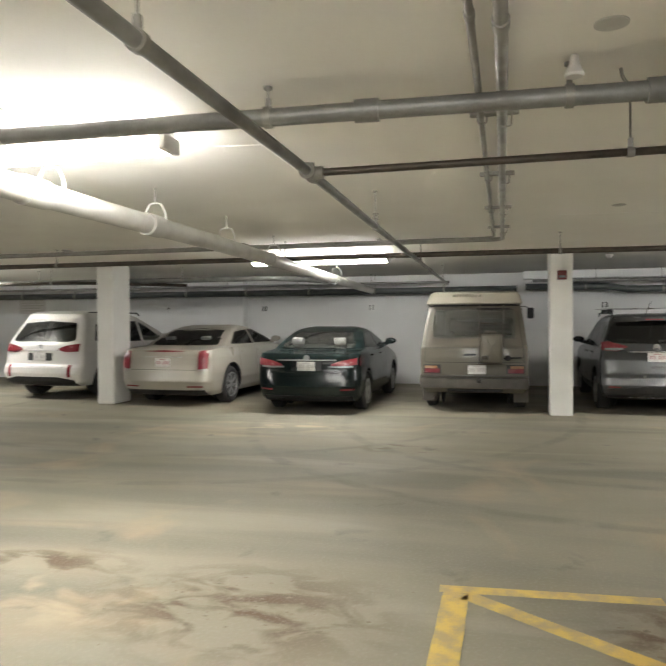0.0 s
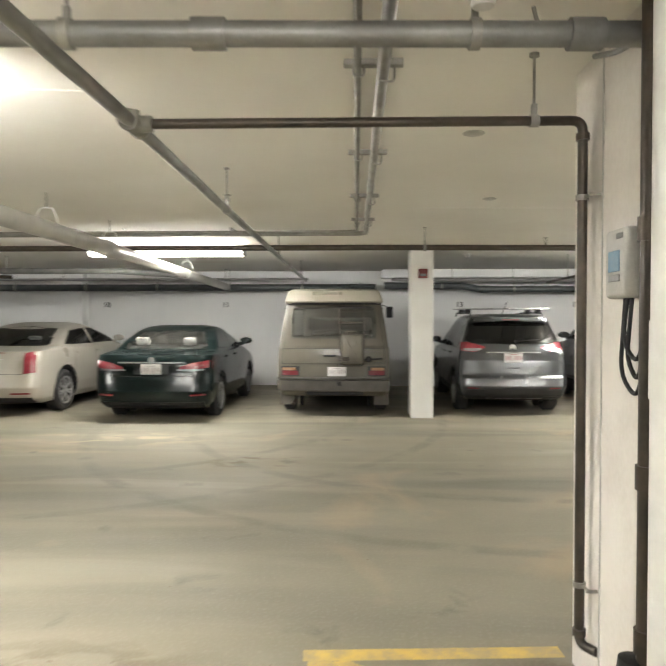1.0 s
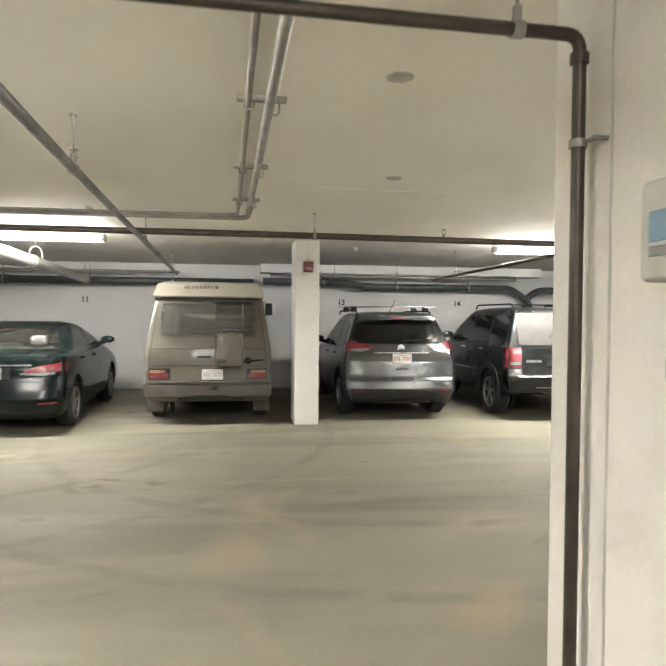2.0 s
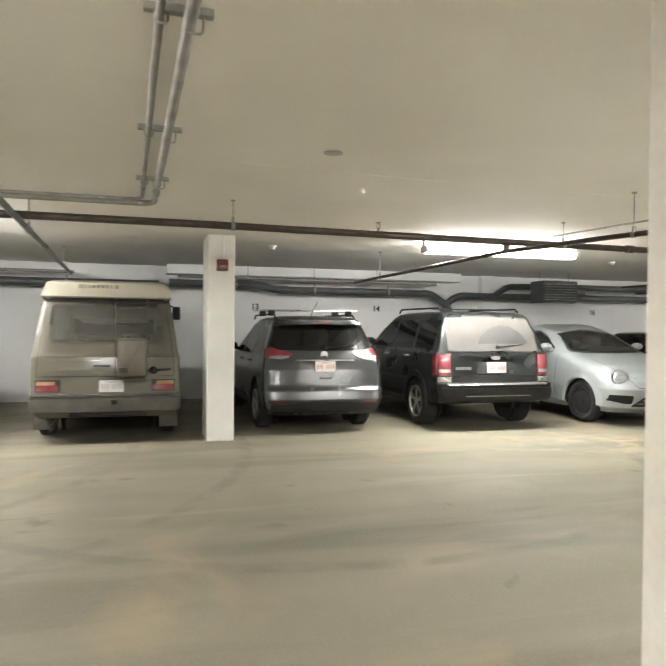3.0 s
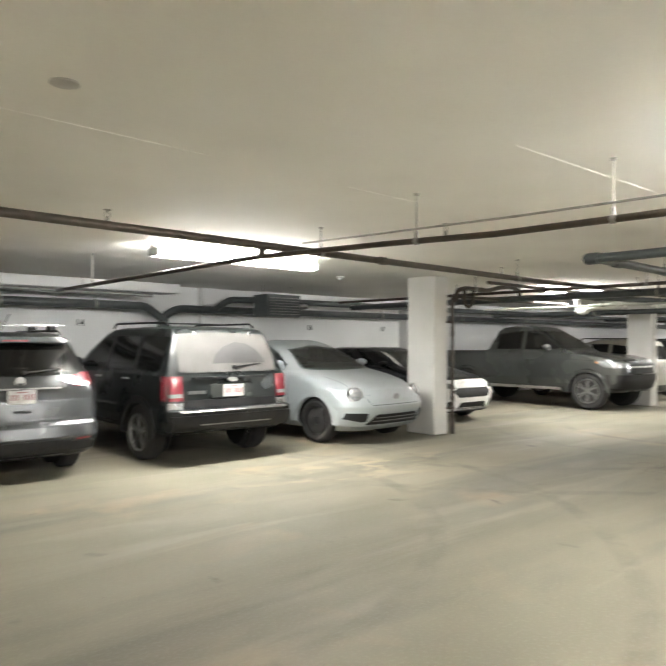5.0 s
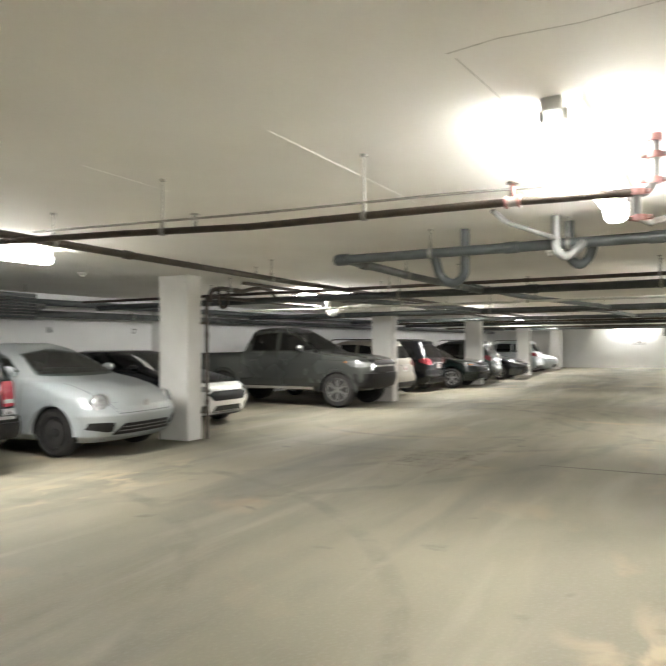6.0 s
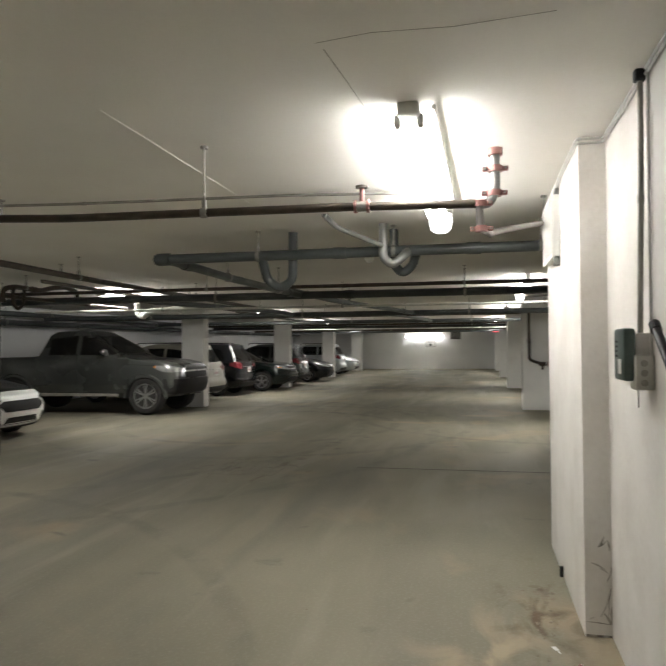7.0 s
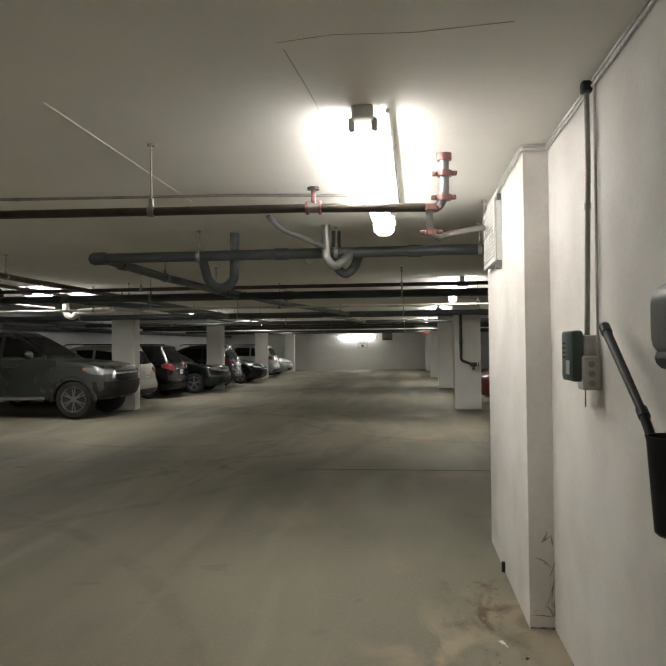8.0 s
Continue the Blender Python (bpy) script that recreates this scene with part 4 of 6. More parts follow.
    for k, w in enumerate((.055, .04, .035, .04, .035, .045, .035, .02, .045)):
        x = -.36 + k * .056
        y = rf.rear(x, 2.02) - .012
        part("faded_mark", box(x, x + w, y + .006, y + .03, 1.985, 2.055), M_FADED, roof)
    part("roof_seal", patch(rf, "rear", [(-.78, 1.845, 1.88), (.78, 1.845, 1.88)], .004, 14, 2, 1, .03), M_BLACK, b)
    # ladder with its hooks
    for x in (.10, .50):
        part("ladder_rail", tube([(x, s.rear(x, .90) - .09, .90), (x, s.rear(x, 1.25) - .09, 1.25), (x, s.rear(x, 1.78) - .09, 1.84), (x, .30, 1.90)], .009, 10, .05), M_DARKPIPE, b)
    for z in (.93, 1.14, 1.36, 1.55, 1.74):
        part("ladder_rung", rod((.10, s.rear(.2, z) - .09, z), (.50, s.rear(.2, z) - .09, z), .008, 10), M_DARKPIPE, b)
    can = box(.13, .49, s.rear(.2, 1.1) - .24, s.rear(.2, 1.1) - .06, .86, 1.36, .04, 3)
    for k in (-.08, 0, .08):
        box(.31 + k - .012, .31 + k + .012, s.rear(.2, 1.1) - .21, s.rear(.2, 1.1) - .10, 1.36, 1.405, .008, 1, can)
    box(.19, .38, s.rear(.2, 1.1) - .18, s.rear(.2, 1.1) - .13, 1.395, 1.415, .008, 1, can)
    jc = part("jerry_can", can, C_TAN, b, "tan steel jerry can strapped to the ladder")
    for k in (1, -1):
        own = box(-.012, .012, s.rear(.2, 1.1) - .247, s.rear(.2, 1.1) - .238, -.20, .20, .003, 1)
        bmesh.ops.transform(own, matrix=Matrix.Translation((.31, 0, 1.11)) @ Matrix.Rotation(radians(28 * k), 4, "Y"), verts=own.verts)
        part("pressed_rib", own, C_TAN, jc)
    part("can_bracket", box(.08, .48, s.rear(.2, .92) - .25, s.rear(.2, .92) - .03, .845, .86, .004, 1), M_DARKPIPE, b)
    part("bracket_clamp", lathe([(.045, -.03), (.05, 0), (.02, .03)], 16), M_BLACK, b).matrix_local = pose(.58, .0, .95, 90)
    part("bracket_arm", rod((.46, -.02, .94), (.80, .02, .96), .014, 10), M_BLACK, b)
    part("bicycle_clamp", box(.14, .26, s.rear(.2, 1) - .30, s.rear(.2, 1) - .22, .93, 1.0, .02, 2), M_DARKPIPE, b)
    part("spotlight_bar", tube([(.05, .22, 1.80), (.62, .20, 1.80)], .018, 10), M_BLACK, b)
    part("hitch_receiver", box(.06, .13, -.08, .02, .52, .58, .008, 1), M_BLACK, b)
    part("tow_bar", box(-.45, .5, .02, .12, .36, .42, .012, 1), M_BLACK, b)
    for x in (-.80, .80):
        part("mud_flap", box(x - .13, x + .13, .50, .515, .14, .40, .004, 1), M_DULLSTEEL, b)
    part("exhaust_pipe", tube([(-.62, .6, .3), (-.62, .1, .28), (-.66, -.06, .22)], .028, 12), M_DARKPIPE, b)
    part("handle_tailgate", box(-.16, .04, s.rear(0, 1.0) - .03, s.rear(0, 1.0), .99, 1.02, .008, 1), M_BLACK, b)
    part("curtain", patch(s, "rear", [(-.66, 1.34, 1.76), (-.50, 1.34, 1.76)], -.03, 10, 4), M_PALESEAT, b, "pale curtain behind the window")


def silver_beetle():
    lv = [(.20, .30, 4.02, .76, .35, .34), (.28, .12, 4.18, .82, .4, .42), (.42, .02, 4.25, .865, .5, .48), (.55, 0, 4.27, .895, .5, .52), (.66, .02, 4.22, .90, .5, .56), (.78, .06, 4.10, .90, .5, .62), (.88, .14, 3.90, .895, .5, .68), (.96, .28, 3.60, .885, .5, .64), (1.00, .40, 3.34, .87, .5, .55),
          (1.03, .50, 3.14, .85, .5, .46), (1.14, .72, 2.93, .80, .45, .44), (1.28, 1.02, 2.66, .725, .4, .40), (1.40, 1.36, 2.36, .635, .35, .36), (1.46, 1.62, 2.14, .55, .26, .26), (1.49, 1.80, 1.98, .40, .08, .08)]
    lv = shifted(lv, 1.01, 1.02, 1.045)
    b, s = car("hatchback", pose(7.90, 16.2, 0, 0, 0, 180 + 4), "dusty silver rounded hatchback backed into its stall", "car", lv, C_SILVER, (0.86, 3.40), (.335, .215), 5, M_BLACK, True, n=2.7,
               windows=[("side", [(1.35, 1.12, 1.15), (1.62, 1.11, 1.42), (2.1, 1.11, 1.44), (2.36, 1.11, 1.36), (2.70, 1.11, 1.16)], M_GLASS, "side_window"), ("side", [(.84, 1.13, 1.14), (1.1, 1.11, 1.25), (1.27, 1.11, 1.31)], M_GLASS, "side_window"),
                        ("front", [(-.74, 1.10, 1.14), (-.58, 1.085, 1.40), (0, 1.075, 1.475), (.58, 1.085, 1.40), (.74, 1.10, 1.14)], M_BUGGLASS, "windshield")],
               lamps=[("fog_lamp_grille", "front", [(.60, .36, .48), (.68, .355, .49), (.86, .40, .49)], M_BLACK, .012, .012)],
               trims=[("lower_grille", "front", [(-.58, .31, .33), (-.44, .31, .46), (.44, .31, .46), (.58, .31, .33)], M_BLACK, .012, .012), ("grille_slat", "front", [(-.50, .355, .366), (.50, .355, .366)], M_STEEL, .020, .01), ("grille_slat", "front", [(-.46, .405, .416), (.46, .405, .416)], M_STEEL, .020, .01),
                      ("front_lip", "front", [(-.72, .235, .255), (.72, .235, .255)], C_SILVER, .03, .04), ("sill", "side", [(1.28, .24, .34), (2.98, .24, .34)], C_SILVER, .02, .03)],
               gaps=[("side", 1.30, .36, 1.30, 1.05), ("side", 2.78, .36, 2.86, 1.05), ("front", -.52, .60, .52, .60), ("front", -.52, .60, -.68, .80), ("front", .52, .60, .68, .80), ("front", -.68, .80, -.74, 1.0), ("front", .68, .80, .74, 1.0)],
               mirror=(2.66, 1.10, C_SILVER), handles=((1.55, .92, C_SILVER),), size=1.045)
    badge(b, s, 0, .70, .055, "front")
    for sd in (1, -1):
        x, z = sd * .70, .745
        y = s.front(x, z)
        lamp = lathe([(.125, -.06), (.135, .0), (.128, .022), (.11, .028)], 28)
        bmesh.ops.transform(lamp, matrix=Matrix.Translation((x, y - .015, z)) @ Matrix.Rotation(radians(-22 * sd), 4, "Z") @ Matrix.Rotation(radians(-68), 4, "X"), verts=lamp.verts)
        ring = part("headlight", lamp, M_CHROME, b)
        glass = lathe([(.112, .0), (.112, .026), (.09, .046), (.05, .058), (.01, .062)], 24)
        bmesh.ops.transform(glass, matrix=Matrix.Translation((x, y - .015, z)) @ Matrix.Rotation(radians(-22 * sd), 4, "Z") @ Matrix.Rotation(radians(-68), 4, "X"), verts=glass.verts)
        part("headlight_lens", glass, M_LENS, ring)
    for y in (.86, 3.40):
        for sd in (1, -1):
            bm = bmesh.new()
            prev = None
            for i in range(25):
                a = math.pi * (i / 24)
                ring = [bm.verts.new((sd * (min(s.side(y, .62), .90) + xo), y + math.cos(a) * rr, .31 + math.sin(a) * rr)) for rr, xo in ((.385, -.03), (.40, .018), (.45, .022), (.52, -.006))]
                if prev:
                    for k in range(3):
                        bm.faces.new((prev[k], prev[k + 1], ring[k + 1], ring[k]))
                prev = ring
            part("wing", bm, C_SILVER, b)


def front_car(name, m, label, lv, colour, sides, screen, hood=None, wheel=(.33, .215), wheels=(.9, 3.55), lamp=((.50, .66, .72), (.80, .70, .78)), grille=None, spokes=5, far=False, mirror=(2.85, 1.06), lip=True):
    tr = list(grille or [])
    if hood:
        tr += hood
    b, s = car(name, m, label, "car", lv, colour, wheels, wheel, spokes, windows=sides + [screen], lamps=[("headlight", "front", list(lamp), M_LENS, .018, .02)], trims=tr,
               gaps=[("side", 1.25, .42, 1.25, 1.04), ("side", 2.05, .40, 2.05, 1.04), ("side", 3.05, .42, 3.05, 1.0)], mirror=(*mirror, colour), handles=((1.4, .94, colour), (2.2, .94, colour)), far=far)
    return b, s


def striped_hatchback():
    lv = shifted(SEDAN, .98, 1.04, 1.03)
    lv = [(z, yr * (.45 if z > 1.04 else 1), yf, w, rr, rf) for z, yr, yf, w, rr, rf in lv]
    front_car("hatchback", pose(11.55, 17.2, 0, 0, 0, 180), "black and white hatchback backed into its stall", lv, C_JET, [(f, [(a * .98, lo * 1.03, hi * 1.03) for a, lo, hi in c], M_DARKGLASS, nm) for f, c, mt, nm in SEDAN_SIDE],
              ("front", [(-.66, 1.10, 1.15), (-.52, 1.09, 1.38), (0, 1.09, 1.40), (.52, 1.09, 1.38), (.66, 1.10, 1.15)], M_GLASS, "windshield"),
              hood=[("front_bumper", "front", [(-.88, .21, .80), (.88, .21, .80)], C_BRIGHT, .006, .012, "white front bumper"), ("bonnet_edge", "front", [(-.74, .80, .835), (0, .80, .85), (.74, .80, .835)], C_BRIGHT, .005, .01, "white bonnet edge"),
                    ("windscreen_pillar", "front", [(.50, 1.34, 1.41), (.70, 1.07, 1.16)], C_BRIGHT, .012, .012, "white windscreen pillar"), ("windscreen_pillar", "front", [(-.70, 1.07, 1.16), (-.50, 1.34, 1.41)], C_BRIGHT, .012, .012, "white windscreen pillar")],
              grille=[("upper_grille", "front", [(-.58, .60, .63), (-.46, .50, .69), (.46, .50, .69), (.58, .60, .63)], M_GAP, .014, .014), ("lower_grille", "front", [(-.44, .27, .29), (-.38, .27, .40), (.38, .27, .40), (.44, .27, .29)], M_BLACK, .014, .014),
                      ("fog_pod", "front", [(.60, .29, .45), (.77, .31, .39)], M_BLACK, .012, .012), ("fog_pod", "front", [(-.77, .31, .39), (-.60, .29, .45)], M_BLACK, .012, .012), ("splitter", "front", [(-.76, .20, .225), (.76, .20, .225)], M_BLACK, .05, .06)],
              lamp=((.52, .68, .73), (.66, .68, .80), (.84, .74, .86)))


def pickup():
    lv = [(.38, .10, 5.02, .84, .12, .32), (.46, .0, 5.13, .90, .12, .36), (.62, 0, 5.19, .93, .12, .38), (.80, .06, 5.19, .935, .12, .40), (.98, .06, 5.16, .935, .12, .42), (1.06, .06, 5.07, .93, .12, .46), (1.13, .06, 4.76, .92, .12, .5), (1.17, .06, 4.20, .91, .12, .4), (1.20, .07, 3.90, .90, .12, .35),
          (1.215, 1.50, 3.86, .885, .12, .35), (1.24, 1.66, 3.80, .87, .12, .34), (1.45, 1.76, 3.45, .80, .13, .32), (1.68, 1.86, 3.0, .72, .15, .3), (1.75, 1.96, 2.85, .67, .2, .3), (1.785, 2.2, 2.6, .5, .2, .2)]
    lv = shifted(lv, 1, .955, 1.045)
    b, s = car("pickup_truck", pose(16.62, 17.26, 0, 0, 0, 180 - .5), "dusty gunmetal crew cab pickup truck backed into its stall", "pickup truck", lv, C_GUN, (1.12, 4.36), (.41, .255), 6, n=3.5,
               windows=[("side", [(1.98, 1.31, 1.68), (2.66, 1.31, 1.745)], M_DARKGLASS, "side_window"), ("side", [(2.76, 1.31, 1.745), (3.05, 1.31, 1.71), (3.62, 1.31, 1.38)], M_DARKGLASS, "side_window"), ("front", [(-.76, 1.32, 1.40), (-.62, 1.30, 1.74), (.62, 1.30, 1.74), (.76, 1.32, 1.40)], M_GLASS, "windshield")],
               lamps=[("headlight", "front", [(.56, .92, 1.02), (.86, .94, 1.06)], M_LENS, .02, .02), ("headlight", "side", [(4.62, 1.0, 1.07), (4.80, .93, 1.07), (5.02, .92, 1.04)], M_LENS, .012, .012), ("side_marker", "side", [(4.58, 1.03, 1.065), (4.62, 1.01, 1.07)], M_AMBER, .013, .012), ("fog_lamp", "front", [(.62, .56, .64), (.76, .56, .64)], M_LENS, .016, .016)],
               trims=[("grille", "front", [(-.54, .80, 1.08), (.54, .80, 1.08)], M_BLACK, .014, .014), ("grille_bar", "front", [(-.56, .93, .965), (.56, .93, .965)], M_GREYBOX, .03, .02), ("bumper", "front", [(-.90, .44, .78), (.90, .44, .78)], M_BLACK, .03, .04, "black plastic front bumper"),
                      ("step_bar", "side", [(1.75, .40, .46), (3.70, .40, .46)], M_GREYBOX, .05, .06, "grey side step"), ("bed_rail", "side", [(.1, 1.20, 1.235), (1.55, 1.20, 1.235)], M_BLACK, .006, .05), ("bonnet_badge", "front", [(-.10, .93, .965), (.10, .93, .965)], M_CHROME, .045, .012)],
               gaps=[("side", 1.62, .45, 1.62, 1.22), ("side", 1.80, .48, 1.80, 1.24), ("side", 2.71, .48, 2.71, 1.24), ("side", 3.72, .48, 3.72, 1.18), ("side", 1.8, .48, 3.72, .48), ("side", 3.9, 1.10, 4.8, 1.06)],
               mirror=(3.42, 1.30, M_ALLOY), handles=((2.05, 1.08, C_GUN), (2.95, 1.08, C_GUN)), size=1.09)
    for y in (1.12, 4.36):
        for sd in (1, -1):
            bm = bmesh.new()
            prev = None
            for i in range(25):
                a = math.pi * (i / 24)
                ring = [bm.verts.new((sd * (.89 + xo), y + math.cos(a) * rr, .365 + math.sin(a) * rr)) for rr, xo in ((.445, -.03), (.455, .012), (.51, .012), (.53, -.01))]
                if prev:
                    for k in range(3):
                        bm.faces.new((prev[k], prev[k + 1], ring[k + 1], ring[k]))
                prev = ring
            part("wheel_flare", bm, C_GUN, b)


def far_suv(x, y, colour, label, gl=M_DARKGLASS, h=1.0):
    lv = shifted(SUV, .97, .98, h)
    b, s = car("sport_utility_vehicle", pose(x, y, 0), label, "car", lv, colour, (0.9, 3.5), (.35, .225), 5, far=True,
               windows=SUV_SIDE + [SUV_SCREEN, ("rear", [(-.72, 1.17, 1.22), (-.60, 1.15, 1.50), (0, 1.14, 1.54), (.60, 1.15, 1.50), (.72, 1.17, 1.22)], gl, "rear_window")],
               lamps=[("tail_lamp", "rear", [(.52, .95, 1.02), (.68, .88, 1.08), (.87, .90, 1.12)], M_TAIL, .026, .03), ("tail_lamp", "side", [(.2, .92, 1.10), (.42, .98, 1.08)], M_TAIL, .016, .016)],
               trims=[("lower_bumper", "rear", [(-.80, .28, .45), (.80, .28, .45)], M_BLACK, .014, .02), ("chrome_strip", "rear", [(-.42, .93, .95), (.42, .93, .95)], M_CHROME, .02, .02)],
               gaps=DOORS, plate=(0, .83, "rear", M_INK), mirror=(2.85, 1.12, colour), handles=((1.5, 1.0, colour), (2.3, 1.0, colour)))
    rails(b, .60, .8, 2.3, 1.72 * h, M_BLACK)


def backed_suv(x, y, colour, label):
    """A sport utility with its nose towards the aisle."""
    b, s = front_car("sport_utility_vehicle", pose(x, y, 0, 0, 0, 180), label, shifted(SUV, 1.0, .99, .97), colour, [(f, [(a, lo * .97, hi * .97) for a, lo, hi in c], mt, nm) for f, c, mt, nm in SUV_SIDE],
                     ("front", [(-.72, 1.11, 1.13), (-.60, 1.10, 1.47), (0, 1.09, 1.51), (.60, 1.10, 1.47), (.72, 1.11, 1.13)], M_GLASS, "windshield"), far=True, wheel=(.35, .225), wheels=(.92, 3.63), mirror=(2.95, 1.08),
                     lamp=((.44, .76, .82), (.60, .76, .88), (.87, .80, .92)),
                     grille=[("grille", "front", [(-.40, .70, .86), (.40, .70, .86)], M_BLACK, .014, .014), ("grille_bar", "front", [(-.40, .77, .79), (.40, .77, .79)], M_CHROME, .024, .012),
                             ("lower_grille", "front", [(-.62, .34, .50), (.62, .34, .50)], M_BLACK, .012, .012), ("skid_plate", "front", [(-.5, .27, .31), (.5, .27, .31)], M_GREYBOX, .02, .02)])
    part("indicator_lens", patch(s, "front", [(.80, .825, .85), (.87, .83, .855)], .022, 4, 2, 1, .012), M_AMBER, b)
    rails(b, .60, .8, 2.3, 1.66, M_BLACK)


def far_sedan(x, y, colour, label, turn=180):
    front_car("sedan", pose(x, y, 0, 0, 0, turn), label, SEDAN, colour, SEDAN_SIDE, SEDAN_SCREEN, far=True, lamp=((.46, .64, .70), (.84, .70, .80)),
              grille=[("grille", "front", [(-.36, .62, .72), (.36, .62, .72)], M_BLACK, .014, .014), ("lower_grille", "front", [(-.6, .28, .42), (.6, .28, .42)], M_BLACK, .012, .012), ("chrome_strip", "front", [(-.38, .725, .745), (.38, .725, .745)], M_CHROME, .018, .018)])


white_suv()
champagne_sedan()
blue_sedan()
camper_van()
grey_crossover()
black_suv()
silver_beetle()
striped_hatchback()
pickup()
far_suv(19.75, 12.3, C_BEIGE, "pale champagne sport utility parked nose-in")
far_suv(22.45, 12.2, C_JET, "black sport utility with bright red tail lamps")
backed_suv(24.95, 16.0, C_GREEN, "dark green sport utility backed into its stall")
far_suv(28.0, 11.7, C_GUN, "dark grey sport utility parked nose-in beyond a column")
far_sedan(30.85, 15.75, C_JET, "black sedan backed into its stall")
far_suv(36.4, 11.7, C_SILVER, "silver sport utility parked far down the row")
far_sedan(39.2, 16.0, C_SILVER, "silver sedan backed in near the end wall")
far_sedan(19.75, -1.5, C_RED, "deep red sedan parked beyond the white columns", 0)


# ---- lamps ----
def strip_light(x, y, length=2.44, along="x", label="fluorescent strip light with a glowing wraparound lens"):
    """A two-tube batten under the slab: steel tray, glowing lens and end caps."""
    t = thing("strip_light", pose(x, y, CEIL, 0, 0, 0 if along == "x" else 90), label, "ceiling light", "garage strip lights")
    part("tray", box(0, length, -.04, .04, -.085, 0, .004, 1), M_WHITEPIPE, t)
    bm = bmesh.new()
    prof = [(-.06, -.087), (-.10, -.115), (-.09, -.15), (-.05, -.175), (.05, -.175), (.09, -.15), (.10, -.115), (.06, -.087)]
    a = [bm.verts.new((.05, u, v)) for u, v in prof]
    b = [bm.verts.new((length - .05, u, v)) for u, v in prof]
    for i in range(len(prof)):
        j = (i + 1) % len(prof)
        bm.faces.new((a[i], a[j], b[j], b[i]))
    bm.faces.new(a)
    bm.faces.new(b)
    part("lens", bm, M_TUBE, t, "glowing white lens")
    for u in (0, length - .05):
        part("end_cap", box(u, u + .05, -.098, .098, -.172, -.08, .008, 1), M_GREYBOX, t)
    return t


# the last one, behind the start, is unseen: added to brighten the near ceiling
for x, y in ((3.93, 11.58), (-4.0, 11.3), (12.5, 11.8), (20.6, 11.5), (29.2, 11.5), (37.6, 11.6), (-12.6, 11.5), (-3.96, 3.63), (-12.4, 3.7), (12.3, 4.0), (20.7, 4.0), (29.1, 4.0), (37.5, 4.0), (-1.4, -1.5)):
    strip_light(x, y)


def tube_batten(x, y):
    """The bare two-tube batten near the valve, its tubes hung under a narrow tray."""
    t = thing("tube_light", pose(x, y, CEIL), "two-tube fluorescent batten with a white end cage", "ceiling light")
    part("tray", box(0, 2.5, -.05, .05, -.045, 0, .004, 1), M_GALV, t)
    part("end_box", box(-.02, .08, -.052, .052, -.065, -.0, .008, 1), M_WHITEPIPE, t, "grey end box")
    for v in (-.055, .055):
        part("tube", rod((.08, v, -.085), (2.46, v, -.085), .022, 14), M_BARETUBE, t, "glowing tube")
        part("lamp_holder", box(.03, .08, v - .016, v + .016, -.104, -.045, .006, 1), M_WHITEPIPE, t)
        part("lamp_holder", box(2.45, 2.49, v - .02, v + .02, -.115, -.045, .006, 1), M_WHITEPIPE, t)
    return t


tube_batten(3.99, 5.14)


def bulkhead(x, y):
    """A caged lamp on the slab at the batten's far end."""
    t = thing("bulkhead_lamp", pose(x, y, CEIL), "white ribbed bulkhead lamp under the slab", "ceiling light")
    part("base", lathe([(.10, 0), (.105, -.03), (.095, -.045)], 24), M_GREYBOX, t)
    part("lens", lathe([(.092, -.045), (.098, -.10), (.085, -.17), (.05, -.20), (.01, -.205)], 24), M_BULB, t, "glowing ribbed lens")
    for z in (-.07, -.10, -.13, -.16):
        part("rib", lathe([(.099 - (.02 if z < -.14 else 0), z - .004), (.105 - (.02 if z < -.14 else 0), z), (.099 - (.02 if z < -.14 else 0), z + .004)], 24), M_WHITEPIPE, t)


bulkhead(6.6, 5.12)
bulkhead(16.2, 3.9)


# ---- pipes ----
def pipe(name, points, r, mat, label, hangers=(), couplings=(), bend=.08, rod_mat=None, seg=14, category="pipe", cw=1.25):
    """A run of pipe as one thing, with clamps on hanger rods and couplings as its parts."""
    t = thing(name, Matrix.Identity(4), label, category)
    part("run", tube(points, r, seg, bend), mat, t)
    pts = [Vector(p) for p in points]
    total = [0.0]
    for a, b in zip(pts, pts[1:]):
        total.append(total[-1] + (b - a).length)

    def place(u):
        d = u * total[-1]
        for i in range(len(pts) - 1):
            if d <= total[i + 1] + 1e-6:
                q = (pts[i + 1] - pts[i])
                return pts[i] + q * ((d - total[i]) / q.length), q.normalized()
        return pts[-1], (pts[-1] - pts[-2]).normalized()

    for u in hangers:
        p, d = place(u)
        part("clamp", rod(p - d * .018, p + d * .018, r * 1.14 + .003, 16), M_GALV, t)
        if p.z + r < CEIL - .03:
            part("hanger_rod", rod((p.x, p.y, p.z + r), (p.x, p.y, CEIL - .012), .006, 8), rod_mat or M_GALV, t)
            part("rod_anchor", rod((p.x, p.y, CEIL - .014), (p.x, p.y, CEIL - .001), .022, 12), M_GALV, t)
            part("clamp_lug", box(p.x - .012, p.x + .012, p.y - .012, p.y + .012, p.z + r, p.z + r + .05, .003, 1), M_GALV, t)
    for u in couplings:
        p, d = place(u)
        part("coupling", rod(p - d * r * 1.3, p + d * r * 1.3, r * cw, 18), mat, t)
    return t


